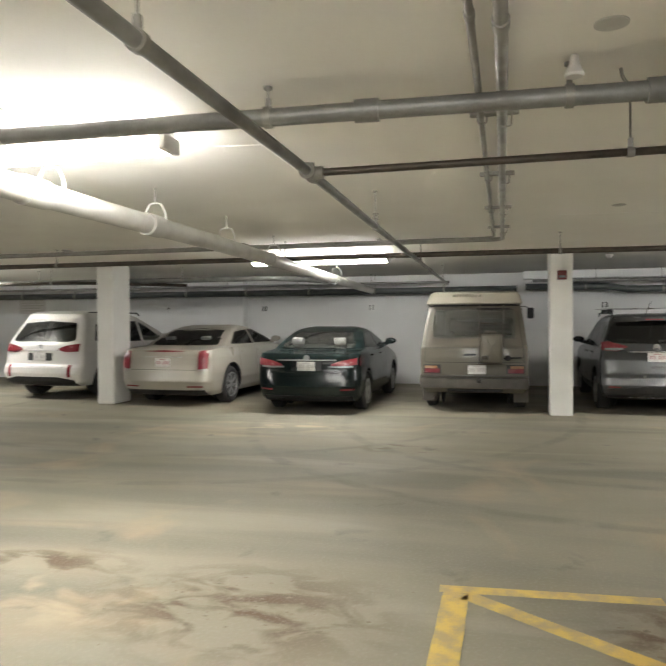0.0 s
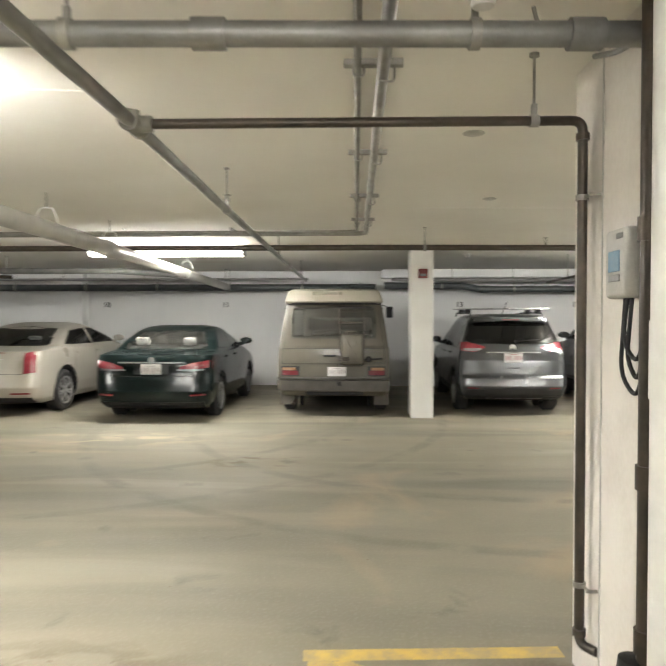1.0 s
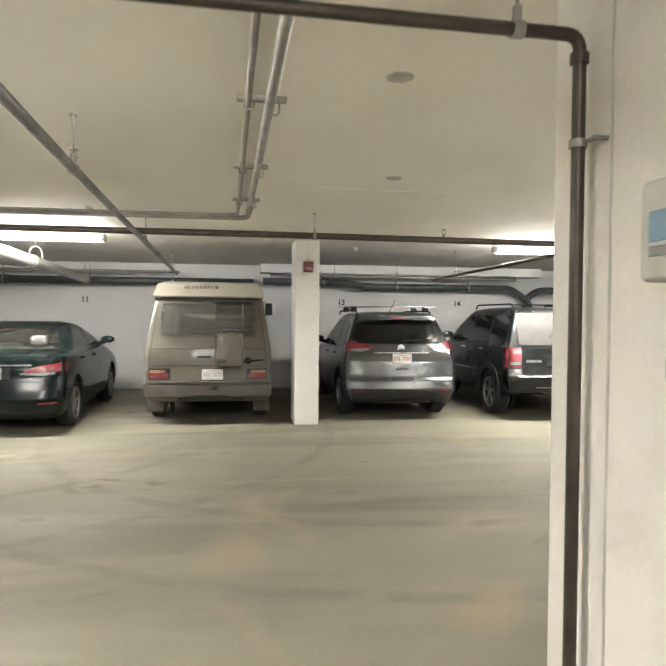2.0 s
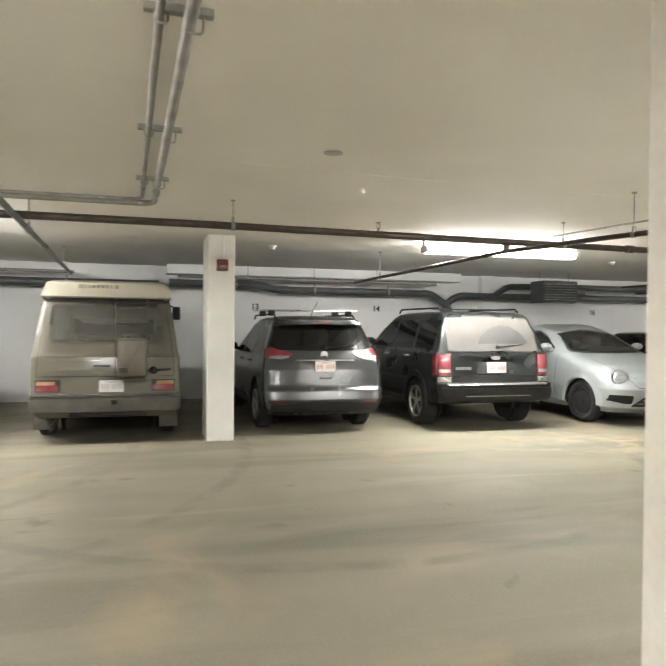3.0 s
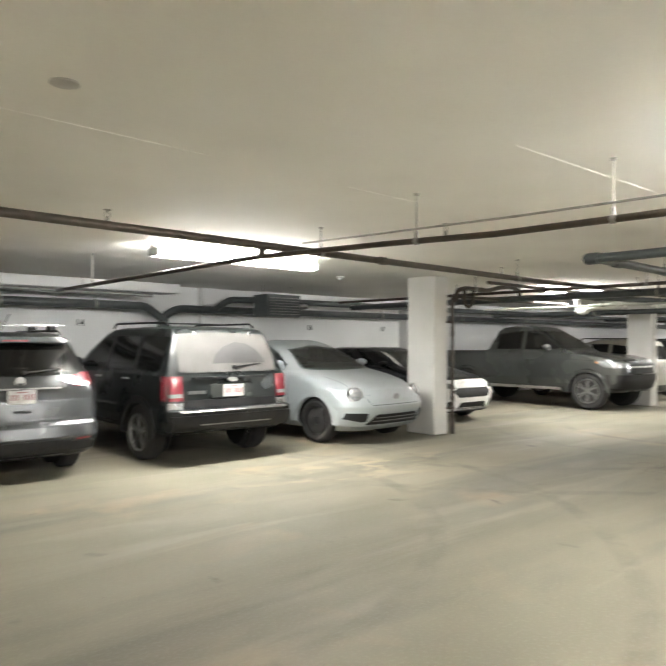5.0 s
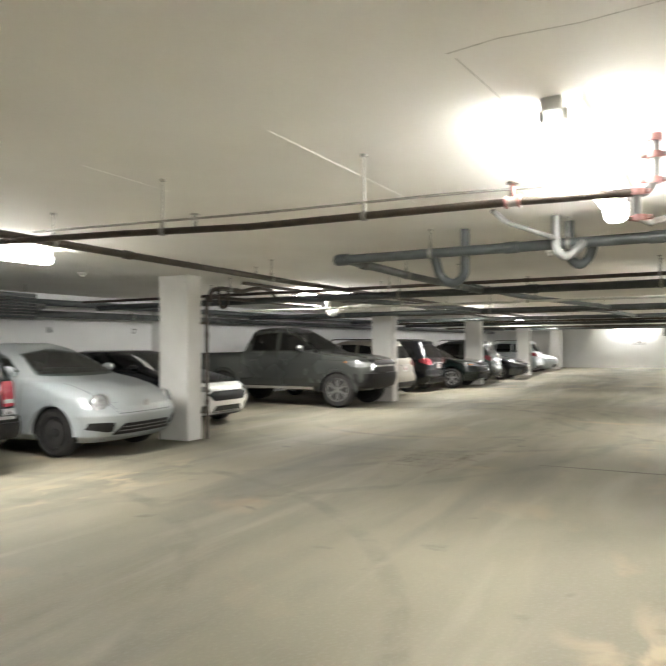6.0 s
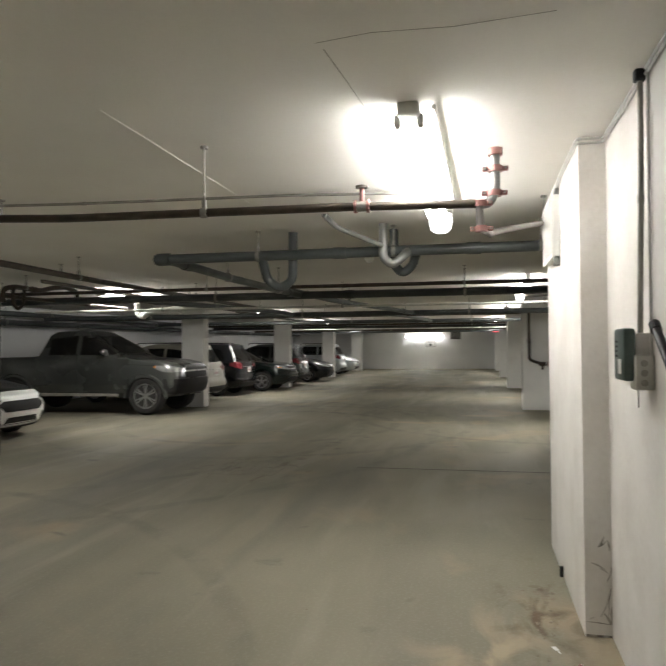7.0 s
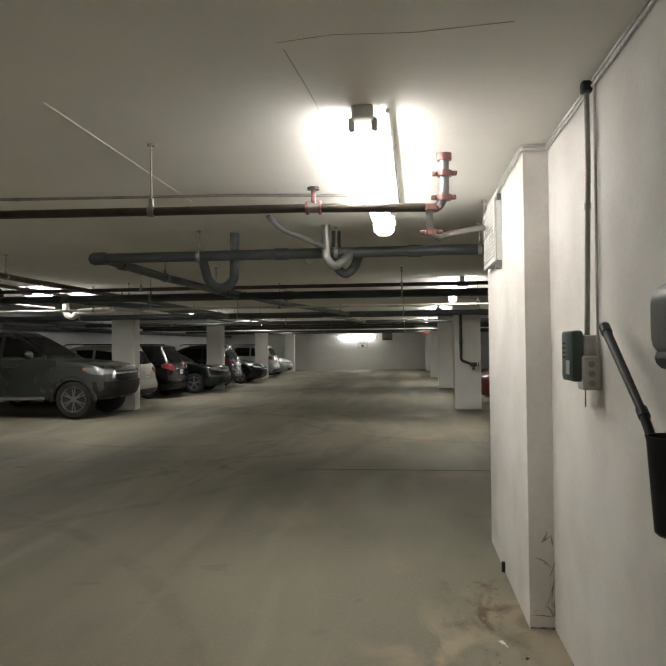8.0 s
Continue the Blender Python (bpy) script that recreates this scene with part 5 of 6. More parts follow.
def sprinkler_unit(x, y, z, up=True):
    """An upright sprinkler head on a pipe."""
    k = 1 if up else -1
    t = thing("fire_sprinkler", pose(x, y, z), "small brass sprinkler head on its pipe", "sprinkler", "sprinkler heads")
    part("nipple", rod((0, 0, 0), (0, 0, .035 * k), .014, 10), M_GALV, t)
    part("frame", tube([(-.018, 0, .035 * k), (-.02, 0, .06 * k), (0, 0, .085 * k), (.02, 0, .06 * k), (.018, 0, .035 * k)], .004, 8, .02), M_GALV, t)
    part("deflector", rod((0, 0, .085 * k), (0, 0, .09 * k), .03, 14), M_GALV, t)


pipe("drain_pipe", [(-14, 2.72, 2.60), (-6, 3.0, 2.60), (1.215, 3.31, 2.60)], .044, M_STEEL, "grey painted drain pipe slung under the slab", (.62, .77, .868, .96), (.70, .9, .985))
pipe("sprinkler_main", [(-.64, -6.0, 2.42), (-.715, 3.68, 2.42), (-.79, 6.0, 2.435), (-1.0, 15.8, 2.44)], .028, M_STEEL, "grey sprinkler branch pipe running towards the wall", (.15, .36, .55, .73, .93), (.30, .80))
pipe("sprinkler_drop", [(-.715, 3.68, 2.42), (1.165, 3.88, 2.47), (1.165, 3.88, .21), (1.215, 3.80, .21)], .021, M_DARKPIPE, "dark iron drop pipe with elbows down the wall", (.395,), bend=.05)
tee = thing("pipe_tee", pose(-.715, 3.68, 2.42), "cast pipe tee at the sprinkler branch", "pipe fitting")
tm = rod((0, -.065, 0), (0, .065, 0), .038, 18)
rod((0, 0, 0), (.075, 0, 0), .034, 16, bm=tm)
rod((0, 0, 0), (0, 0, .055), .024, 14, bm=tm)
part("casting", tm, M_GALV, tee)
for d in (-.065, .065):
    part("collar", rod((0, d - .010, 0), (0, d + .010, 0), .044, 18), M_GALV, tee)
for i, z in enumerate((2.435, .225)):
    e = thing("pipe_elbow", pose(1.165, 3.88, z), "dark cast iron pipe elbow", "pipe fitting", "pipe elbows")
    part("collar", rod((0, 0, -.05 if z > 1 else .02), (0, 0, -.02 if z > 1 else .05), .029, 16), M_DARKPIPE, e)
for z in (2.14, .47):
    e = thing("pipe_clamp", pose(1.165, 3.88, z), "steel standoff clamp holding the drop pipe", "pipe clamp", "pipe clamps")
    part("ring", rod((0, 0, -.012), (0, 0, .012), .028, 16), M_GALV, e)
    part("arm", box(.0, .065, -.09, -.075, -.006, .006, .002, 1), M_GALV, e)
    part("bolt", rod((0, 0, 0), (.02, -.09, 0), .007, 8), M_GALV, e)

# paired conduits under the slab, turning by the beam
for x, r, dz, yy in ((0, .017, .03, 9.42), (.11, .027, .035, 9.52)):
    z = CEIL - dz - r
    pipe("conduit", [(x + .22, -6, z), (x + .205, 3.2, z), (x + .185, 6.0, z), (x + .16, yy, z), (-4, yy, z), (-13, yy, z)], r, M_GALV, "galvanised conduit under the slab with a swept bend", (), (.30, .52), bend=.16)
for x, y in ((.235, 2.2), (.23, 3.9), (.22, 5.50), (.205, 7.12), (.195, 8.6)):
    s = thing("conduit_strut", pose(x + .04, y, CEIL), "galvanised strut channel carrying two conduits", "strut channel", "conduit struts")
    part("channel", box(-.13, .13, -.021, .021, -.03, 0, .003, 1), M_GALV, s)
    part("strap", tube([(-.09, 0, -.03), (-.088, 0, -.070), (-.042, 0, -.070), (-.04, 0, -.03)], .005, 8, .02), M_GALV, s)
    part("strap", tube([(.025, 0, -.03), (.027, 0, -.095), (.09, 0, -.095), (.092, 0, -.03)], .005, 8, .02), M_GALV, s)
for x in (-9.2, -6.4, -3.4, -1.4):
    s = thing("conduit_strut", pose(x, 9.47, CEIL, 0, 0, 90), "galvanised strut channel carrying two conduits", "strut channel", "conduit struts")
    part("channel", box(-.11, .11, -.021, .021, -.03, 0, .003, 1), M_GALV, s)

pipe("sprinkler_line", [(-14, 9.28, 2.50), (.6, 9.40, 2.50), (4.3, 9.52, 2.49), (9.0, 9.75, 2.485), (46.0, 9.9, 2.48)], .036, M_DARKPIPE, "dark iron sprinkler line along the aisle", [i / 16 for i in range(1, 16)], (.328, .42, .6, .8), bend=.02)
pipe("sprinkler_branch", [(3.82, 14.3, 2.32), (4.04, 9.58, 2.395), (4.24, 8.2, 2.385), (4.40, 7.2, 2.37), (4.46, 5.5, 2.365), (4.52, 4.83, 2.36)], .024, M_DARKPIPE, "dark iron sprinkler branch ending at a red valve", (.12, .68, .84), (.455,), bend=.02)
t = thing("pipe_coupling", pose(4.04, 9.56, 2.44), "dark grooved coupling joining two pipes", "pipe fitting")
part("body", rod((0, 0, -.06), (0, 0, .06), .034, 16), M_DARKPIPE, t)
for z in (-.04, .035):
    part("collar", rod((0, 0, z - .014), (0, 0, z + .014), .05, 16), M_DARKPIPE, t)
pipe("thin_conduit", [(5.2, 10.4, CEIL - .03), (5.53, 7.9, CEIL - .03), (5.64, 6.2, CEIL - .03), (5.80, 5.2, CEIL - .03)], .011, M_GALV, "thin galvanised conduit clipped to the slab", (), (.5,), bend=.2)


def red_valve():
    t = thing("test_valve", pose(4.53, 4.81, 2.36), "red painted sprinkler test valve with grooved couplings", "valve")
    part("riser", tube([(0, .02, 0), (.02, -.05, 0), (.03, -.085, .07), (.02, -.085, .27)], .025, 14, .05), M_STEEL, t)
    part("drop", tube([(0, 0, 0), (.02, .0, -.13), (.10, -.06, -.15)], .021, 12, .04), M_STEEL, t)
    for p, r in (((0, .0, 0), .040), ((.03, -.08, .06), .040), ((.022, -.085, .19), .040), ((.03, -.01, -.13), .034)):
        part("coupling", rod((p[0], p[1], p[2] - .016), (p[0], p[1], p[2] + .016), r, 16), M_REDPIPE, t)
        for sd in (1, -1):
            lug = part("coupling_lug", box(p[0] - .014, p[0] + .014, p[1] + sd * (r + .012) - .016, p[1] + sd * (r + .012) + .016, p[2] - .012, p[2] + .012, .004, 1), M_REDPIPE, t)
            part("bolt", rod((p[0] - .034, p[1] + sd * (r + .014), p[2]), (p[0] + .034, p[1] + sd * (r + .014), p[2]), .006, 8), M_GALV, lug)
    part("flange", rod((.02, -.085, .262), (.02, -.085, .30), .040, 20), M_REDPIPE, t)
    pipe("drain_line", [(4.62, 4.76, 2.215), (5.4, 4.5, 2.38), (6.62, 4.24, 2.60), (6.65, 3.2, 2.62)], .019, M_DARKPIPE, "dark drain line from the test valve", (.55,))


red_valve()
pipe("slab_conduit", [(4.02, 5.02, CEIL - .02), (6.3, 4.99, CEIL - .02)], .012, M_DRAINWHITE, "painted conduit beside the tube light", (), (.5,))
for p in ((4.33, 7.6, 2.395), (-.79, 6.0, 2.46), (-.67, 1.2, 2.445), (2.5, 9.47, 2.53), (8.1, 9.71, 2.52), (12.0, 9.78, 2.52)):
    sprinkler_unit(*p)
t = thing("pipe_valve", pose(4.46, 5.44, 2.365), "pale red shut-off valve with a hand wheel", "valve")
part("body", rod((0, -.035, 0), (0, .035, 0), .029, 16), M_GALV, t)
for d in (-.035, .035):
    part("collar", rod((0, d - .008, 0), (0, d + .008, 0), .037, 16), M_REDPIPE, t)
part("stem", rod((0, 0, .02), (0, 0, .10), .014, 10), M_REDPIPE, t)
part("hand_wheel", rod((0, 0, .10), (0, 0, .112), .035, 18), M_DARKPIPE, t)

# white drain with loop hangers
pipe("white_drain_pipe", [(-2.42, -5, 2.44), (-2.52, 3.5, 2.42), (-2.58, 6.5, 2.42), (-2.95, 16.8, 2.36)], .082, M_DRAINWHITE, "large white plastic drain pipe", (), (.40, .47, .62, .80), bend=.2, seg=20, cw=1.14)
for y in (3.9, 5.3, 6.9, 8.6, 12.6):
    x = float(np.interp(y, (3.5, 6.5, 16.8), (-2.52, -2.58, -2.95)))
    h = thing("loop_hanger", pose(x, y, 2.45), "galvanised loop hanger over the white drain pipe", "pipe hanger", "loop hangers")
    part("loop", tube([(-.095, 0, 0), (-.10, 0, .06), (-.055, 0, .16), (.055, 0, .16), (.10, 0, .06), (.095, 0, 0)], .007, 8, .03), M_WHITEPIPE, h)
    part("hanger_rod", rod((0, 0, .16), (0, 0, .295), .006, 8), M_GALV, h)

# drains along the wall
pipe("wall_drain", [(-20, 16.85, 2.36), (-4, 16.85, 2.34), (.55, 16.85, 2.34)], .082, M_PVC, "grey plastic drain along the wall", [i / 12 for i in range(1, 12)], (.25, .5, .75), seg=18, cw=1.12)
pipe("wall_drain", [(.75, 16.82, 2.38), (2.6, 16.82, 2.36), (2.95, 16.82, 2.29), (6.4, 16.82, 2.29), (6.85, 16.82, 2.0), (7.0, 17.0, 1.6)], .078, M_PVC, "grey plastic drain with a sloping bend", (.2, .45, .7), (.35, .6), bend=.12, seg=18, cw=1.12)
pipe("wall_drain", [(6.75, 16.95, 1.7), (6.85, 16.85, 2.12), (7.1, 16.82, 2.26), (15, 16.82, 2.28), (46.2, 16.82, 2.3)], .078, M_PVC, "grey plastic drain along the wall", [i / 12 for i in range(2, 12)], (.2, .4, .6, .8), bend=.16, seg=18, cw=1.12)
pipe("wall_drain", [(7.9, 16.6, 2.28), (8.2, 16.6, 2.48), (9.2, 16.6, 2.50), (28, 16.6, 2.50)], .07, M_PVC, "grey plastic drain high on the wall", (.3, .5, .7, .9), (.2,), bend=.14, seg=18)
pipe("wall_pipe", [(-20, 16.5, 2.52), (-1, 16.5, 2.52)], .03, M_STEEL, "thin steel pipe under the slab by the wall", [i / 10 for i in range(1, 10)])
pipe("wall_pipe", [(.9, 16.5, 2.50), (6.4, 16.5, 2.48)], .035, M_STEEL, "steel pipe below the boxed beam", (.25, .5, .75))
pipe("overhead_pipe", [(-20, 13.0, 2.50), (-4.2, 13.0, 2.47), (-3.4, 14.2, 2.47)], .055, M_STEEL, "grey pipe slung over the parked cars", (.2, .4, .6, .8), (.5,))
pipe("overhead_pipe", [(-20, 12.2, 2.42), (-8.2, 12.2, 2.42), (-6.4, 13.6, 2.40)], .035, M_DARKPIPE, "dark pipe slung over the parked cars", (.2, .4, .6, .8))
structure("boxed_beam", box(.70, 7.1, 16.7, WALL_Y + .002, 2.56, CEIL - .003, .006, 1), M_WALL_BACK, "white boxed beam under the slab by the wall", "beam")
structure("wall_pier", box(-6.9, -6.45, 16.95, WALL_Y + .002, 0, CEIL - .004), M_WALL_BACK, "shallow white pier on the wall", "pier")
structure("wall_pier", box(7.85, 8.2, 17.12, WALL_Y + .002, 0, CEIL - .004), M_WALL_BACK, "shallow white pier on the wall", "pier")
structure("wall_pier", box(14.2, 14.6, 17.0, WALL_Y + .002, 0, CEIL - .004), M_WALL_BACK, "shallow white pier on the wall", "pier")


def unit_heater():
    t = thing("unit_heater", pose(8.8, 15.7, 2.1), "blue-grey unit heater hung by the wall", "heater")
    part("case", box(-.42, .42, -.25, .25, 0, .46, .012, 1), M_PVC, t)
    for i in range(7):
        part("louvre", box(-.36, .36, -.285, -.245, .05 + i * .055, .062 + i * .055, .003, 1), M_STEEL, t)
    part("drip_tray", box(-.44, .30, -.30, -.22, -.02, 0, .004, 1), M_GALV, t, "bright metal lower edge")
    for x in (-.36, .36):
        part("hanger_rod", rod((x, 0, .46), (x, 0, CEIL - 2.082), .008, 8), M_GALV, t)
    part("flue", tube([(.42, 0, .25), (.8, 0, .25), (.95, .3, .25), (.95, 1.3, .25)], .05, 14, .12), M_STEEL, t)


unit_heater()


# cross pipes over the far aisle
for x, y0, y1, z, r, mat, txt in ((7.25, 8.0, .5, 2.50, .050, M_PVC, "grey plastic drain across the aisle"), (10.8, 16, -6, 2.50, .028, M_DARKPIPE, "dark iron sprinkler cross pipe"),
                                  (11.2, 16, -6, 2.40, .060, M_PVC, "grey plastic drain across the aisle"), (12.8, 13.4, -6, 2.31, .022, M_WHITEPIPE, "pale pipe across the aisle"),
                                  (16.8, 16, -6, 2.36, .060, M_PVC, "grey plastic drain across the aisle"), (19.3, 16, -6, 2.42, .032, M_DARKPIPE, "dark iron sprinkler cross pipe"),
                                  (23.4, 16, -6, 2.40, .060, M_PVC, "grey plastic drain across the aisle"), (27.2, 16, -6, 2.42, .040, M_DARKPIPE, "dark iron sprinkler cross pipe"),
                                  (28.6, 16, -6, 2.36, .060, M_PVC, "grey plastic drain across the aisle"), (31.5, 16, -6, 2.36, .035, M_WHITEPIPE, "pale pipe across the aisle"),
                                  (34.2, 16, -6, 2.36, .060, M_DARKPIPE, "dark iron sprinkler cross pipe"), (38.6, 16, -6, 2.36, .060, M_PVC, "grey plastic drain across the aisle"), (43.0, 16, -6, 2.42, .045, M_DARKPIPE, "dark iron sprinkler cross pipe")):
    pipe("cross_pipe", [(x, y0, z), (x, y1, z)], r, mat, txt, (.14, .32, .5, .66, .84), (.25, .42, .58, .75), cw=1.15)
c = thing("drain_cleanout", pose(7.25, 8.0, 2.50), "grey plastic cleanout cap on the end of a drain", "pipe fitting")
part("hub", rod((0, -.10, 0), (0, .03, 0), .064, 20), M_PVC, c)
part("plug", rod((0, .03, 0), (0, .055, 0), .05, 20), M_PVC, c)
part("plug_nut", box(-.018, .018, .054, .075, -.018, .018, .003, 1), M_PVC, c)
pipe("branch_drain", [(7.25, 7.9, 2.49), (8.9, 7.85, 2.46), (11.1, 7.55, 2.40)], .048, M_PVC, "grey plastic branch drain set at an angle", (.4, .8), (.1, .9))
pipe("trap_drain", [(7.25, 6.92, 2.50), (7.40, 6.90, 2.26), (7.40, 6.77, 2.18), (7.40, 6.64, 2.26), (7.36, 6.62, CEIL - .01)], .046, M_PVC, "grey plastic trap hanging below a drain", (), (), bend=.12, seg=16)
pipe("trap_drain", [(7.1, 5.68, CEIL - .01), (7.1, 5.68, 2.42), (7.1, 5.60, 2.35), (7.12, 5.50, 2.42), (7.25, 5.46, 2.50)], .042, M_STEEL, "grey steel trap hanging below a drain", (), (), bend=.10, seg=16)
pipe("trap_drain", [(7.45, 5.62, CEIL - .01), (7.45, 5.62, 2.38), (7.45, 5.53, 2.30), (7.45, 5.44, 2.38), (7.3, 5.38, 2.50)], .044, M_PVC, "grey plastic trap hanging below a drain", (), (), bend=.10, seg=16)
pipe("trap_drain", [(7.1, 5.66, 2.52), (6.75, 6.05, 2.66), (6.55, 6.12, CEIL - .01)], .024, M_STEEL, "grey steel branch rising to the slab", (), (), bend=.08, seg=14)
pipe("trap_drain", [(13.2, 11.42, CEIL - .01), (13.2, 11.42, 2.28), (13.2, 11.30, 2.20), (13.2, 11.16, 2.31), (13.2, 10.45, 2.33)], .062, M_WHITEPIPE, "white plastic trap hanging below the slab", (), (.9,), bend=.12, seg=16)
pipe("branch_drain", [(11.2, 10.4, 2.40), (15.9, 9.3, 2.38), (16.8, 9.2, 2.36)], .05, M_PVC, "grey plastic branch drain set at an angle", (.4,), (.1, .9))
pipe("branch_drain", [(10.9, 7.6, 2.45), (12.6, 7.3, 2.40), (16.7, 6.3, 2.36)], .045, M_PVC, "grey plastic branch drain set at an angle", (.4,), (.1, .9))
pipe("branch_drain", [(16.8, 7.1, 2.36), (19.6, 6.7, 2.40), (23.3, 6.3, 2.40)], .05, M_PVC, "grey plastic branch drain set at an angle", (.4,), (.1, .9))
for x, z in ((10.0, 2.62), (18.6, 2.56), (30.4, 2.52)):
    pipe("side_pipe", [(x, 11.3, z), (x + 12, 11.3, z - .06)], .03, M_DARKPIPE, "dark sprinkler pipe over the parked row", (.2, .4, .6, .8))

# stand pipes on columns
pipe("stand_pipe", [(13.6, 11.88, 2.40), (9.765, 11.88, 2.40), (9.765, 11.88, .0)], .032, M_DARKPIPE, "dark iron stand pipe down a column", (), (.72, .9), bend=.06)
pipe("loop_pipe", [(9.80, 11.82, 2.30), (9.80, 11.82, 2.50), (10.05, 11.82, 2.56), (10.7, 11.82, 2.54), (11.05, 11.82, 2.62), (11.4, 11.82, 2.66), (11.75, 11.82, 2.60), (11.75, 11.82, 2.42)], .04, M_DARKPIPE, "dark pipe looping beside a column", (), (.4,), bend=.12)
pipe("loop_pipe", [(10.3, 11.74, 2.55), (9.92, 11.74, 2.55), (9.92, 11.74, 2.28), (9.92, 11.66, 2.20), (10.05, 11.66, 2.26), (10.08, 11.66, 2.50)], .03, M_DARKPIPE, "dark pipe trap beside a column", (.06,), (), bend=.09)
for z in (1.95, .45):
    e = thing("pipe_clamp", pose(9.765, 11.88, z), "dark steel pipe clamp on a column", "pipe clamp", "pipe clamps")
    part("ring", rod((0, 0, -.02), (0, 0, .02), .044, 16), M_DARKPIPE, e)
    part("arm", box(-.09, 0, .02, .062, -.02, .02, .003, 1), M_DARKPIPE, e)
pipe("stand_pipe", [(17.88, 3.60, 2.42), (17.88, 3.60, 1.22), (17.88, 3.32, 1.12)], .036, M_DARKPIPE, "dark iron stand pipe with a hose valve", (), (.5,), bend=.08)
v = thing("hose_valve", pose(17.84, 3.30, 1.12), "corroded brass hose valve on its pipe", "valve")
part("body", rod((0, -.08, 0), (0, .08, 0), .05, 16), M_DARKPIPE, v)
part("outlet", rod((0, 0, 0), (0, 0, -.14), .03, 14), M_DARKPIPE, v)
part("hand_wheel", rod((0, -.13, 0), (0, -.115, 0), .06, 18), M_RED, v)

# ---- things on walls, columns and slab ----
a = thing("fire_alarm", pose(1.21, ROW_Y, 2.34), "red fire alarm sounder on a white column", "fire alarm")
part("case", box(-.075, .075, -.06, 0, -.075, .075, .01, 2), M_RED, a)
part("strobe", box(-.05, .05, -.075, -.058, -.045, -.005, .006, 1), M_LENS, a, "clear strobe lens")
part("conduit", rod((0.01, -.02, .075), (0.01, -.02, CEIL - 2.346), .011, 10), M_COLUMN, a)
for nm, x in (("9", -8.8), ("10", -5.98), ("11", -3.06), ("13", 2.56), ("14", 5.30), ("15", 8.05), ("16", 10.98), ("17", 13.55)):
    o = letters(nm, .17, M_DARKINK, "stall_number", Matrix.Translation((x, WALL_Y - .004, 1.94)) @ Matrix.Rotation(radians(90), 4, "X"), None, .001)
    tagged(o, "black painted stall number on the white wall", "number", "stall numbers")
s = thing("wall_sign", pose(-13.2, WALL_Y - .012, 2.12), "white notice board with grey lines on the wall", "sign")
part("board", box(-.45, .45, -.008, .008, -.24, .24, .004, 1), M_PLATE, s)
for i in range(5):
    part("text_bar", box(-.38, .38 - .1 * (i % 2), -.012, -.009, .13 - i * .075, .165 - i * .075), M_GREYBOX, s)
for x, y in ((.73, 2.90), (.90, 5.10), (1.42, 7.40)):
    d = thing("slab_plug", pose(x, y, CEIL), "round grey cover plate in the slab", "cover plate", "cover plates")
    part("plate", lathe([(.066, 0), (.066, -.006), (.055, -.010)], 28), M_DRAINWHITE, d)
for x, y in ((2.08, 12.95), (8.3, 13.2), (9.6, 6.2)):
    d = thing("spot_detector", pose(x, y, CEIL), "small white detector under the slab", "detector", "detectors")
    part("base", lathe([(.06, 0), (.062, -.025), (.05, -.035)], 24), M_WHITEPIPE, d)
    part("head", lathe([(.035, -.035), (.04, -.06), (.02, -.075)], 20), M_WHITEPIPE, d)
c = thing("spray_nozzle", pose(.62, 3.2, CEIL), "white cone fitting under the slab", "pipe fitting")
part("cone", lathe([(.016, 0), (.022, -.035), (.042, -.085), (.036, -.095)], 20), M_WHITEPIPE, c)
c = thing("cable_hook", pose(.84, 3.42, CEIL), "bent galvanised cable hook under the slab", "hook")
part("wire", tube([(0, 0, 0), (.01, 0, -.05), (.05, 0, -.09), (.0, .02, -.12), (-.03, 0, -.07)], .008, 8, .03), M_GALV, c)
for p, q in (((.86, 7.92), (2.55, 8.0)), ((3.75, 8.05), (4.6, 8.08)), ((3.75, 6.6), (5.95, 6.6)), ((-1.5, 4.2), (-1.05, 4.26))):
    bm = rod((*p, CEIL + .0015), (*q, CEIL + .0015), .0046, 6)
    tagged(part("slab_seam", bm, M_SEAMLINE), "thin pale seam line across the slab", "seam", "slab seams", "structure")

# hairline cracks in the slab
M_CRACK = worn("hairline_crack", (.36, .34, .30), (.55, .52, .47), 12, 80, .9)
for pts in (((3.28, 5.42), (3.24, 5.2), (3.26, 4.9), (3.22, 4.55)), ((3.34, 5.40), (3.70, 5.37), (4.15, 5.34), (4.75, 5.33))):
    bm = bmesh.new()
    for a, c in zip(pts, pts[1:]):
        rod((*a, CEIL + .0015), (*c, CEIL + .0015), .0032, 6, bm=bm)
    tagged(part("slab_crack", bm, M_CRACK), "dark hairline crack in the slab", "crack", "slab cracks", "structure")

# meter box, conduit and cables on the block wall
g = thing("meter_box", pose(WX, 3.39, 1.82), "grey plastic meter box with a lit display", "meter box")
part("case", box(-.09, 0, -.10, .10, -.125, .125, .018, 3), M_GREYBOX, g)
part("display", box(-.094, -.088, -.05, .055, -.03, .045, .002, 1), M_LCD, g, "blue lit display")
part("keypad", box(-.093, -.088, -.05, .055, -.065, -.04, .002, 1), M_STEEL, g)
part("label_plate", box(-.093, -.088, -.08, -.02, .085, .105, .001, 1), M_STEEL, g)
pipe("wall_conduit", [(WX - .05, 3.19, CEIL - .01), (WX - .05, 3.19, 0)], .031, M_DARKPIPE, "dark riser conduit on the cream wall", (), (.3, .6, .8))
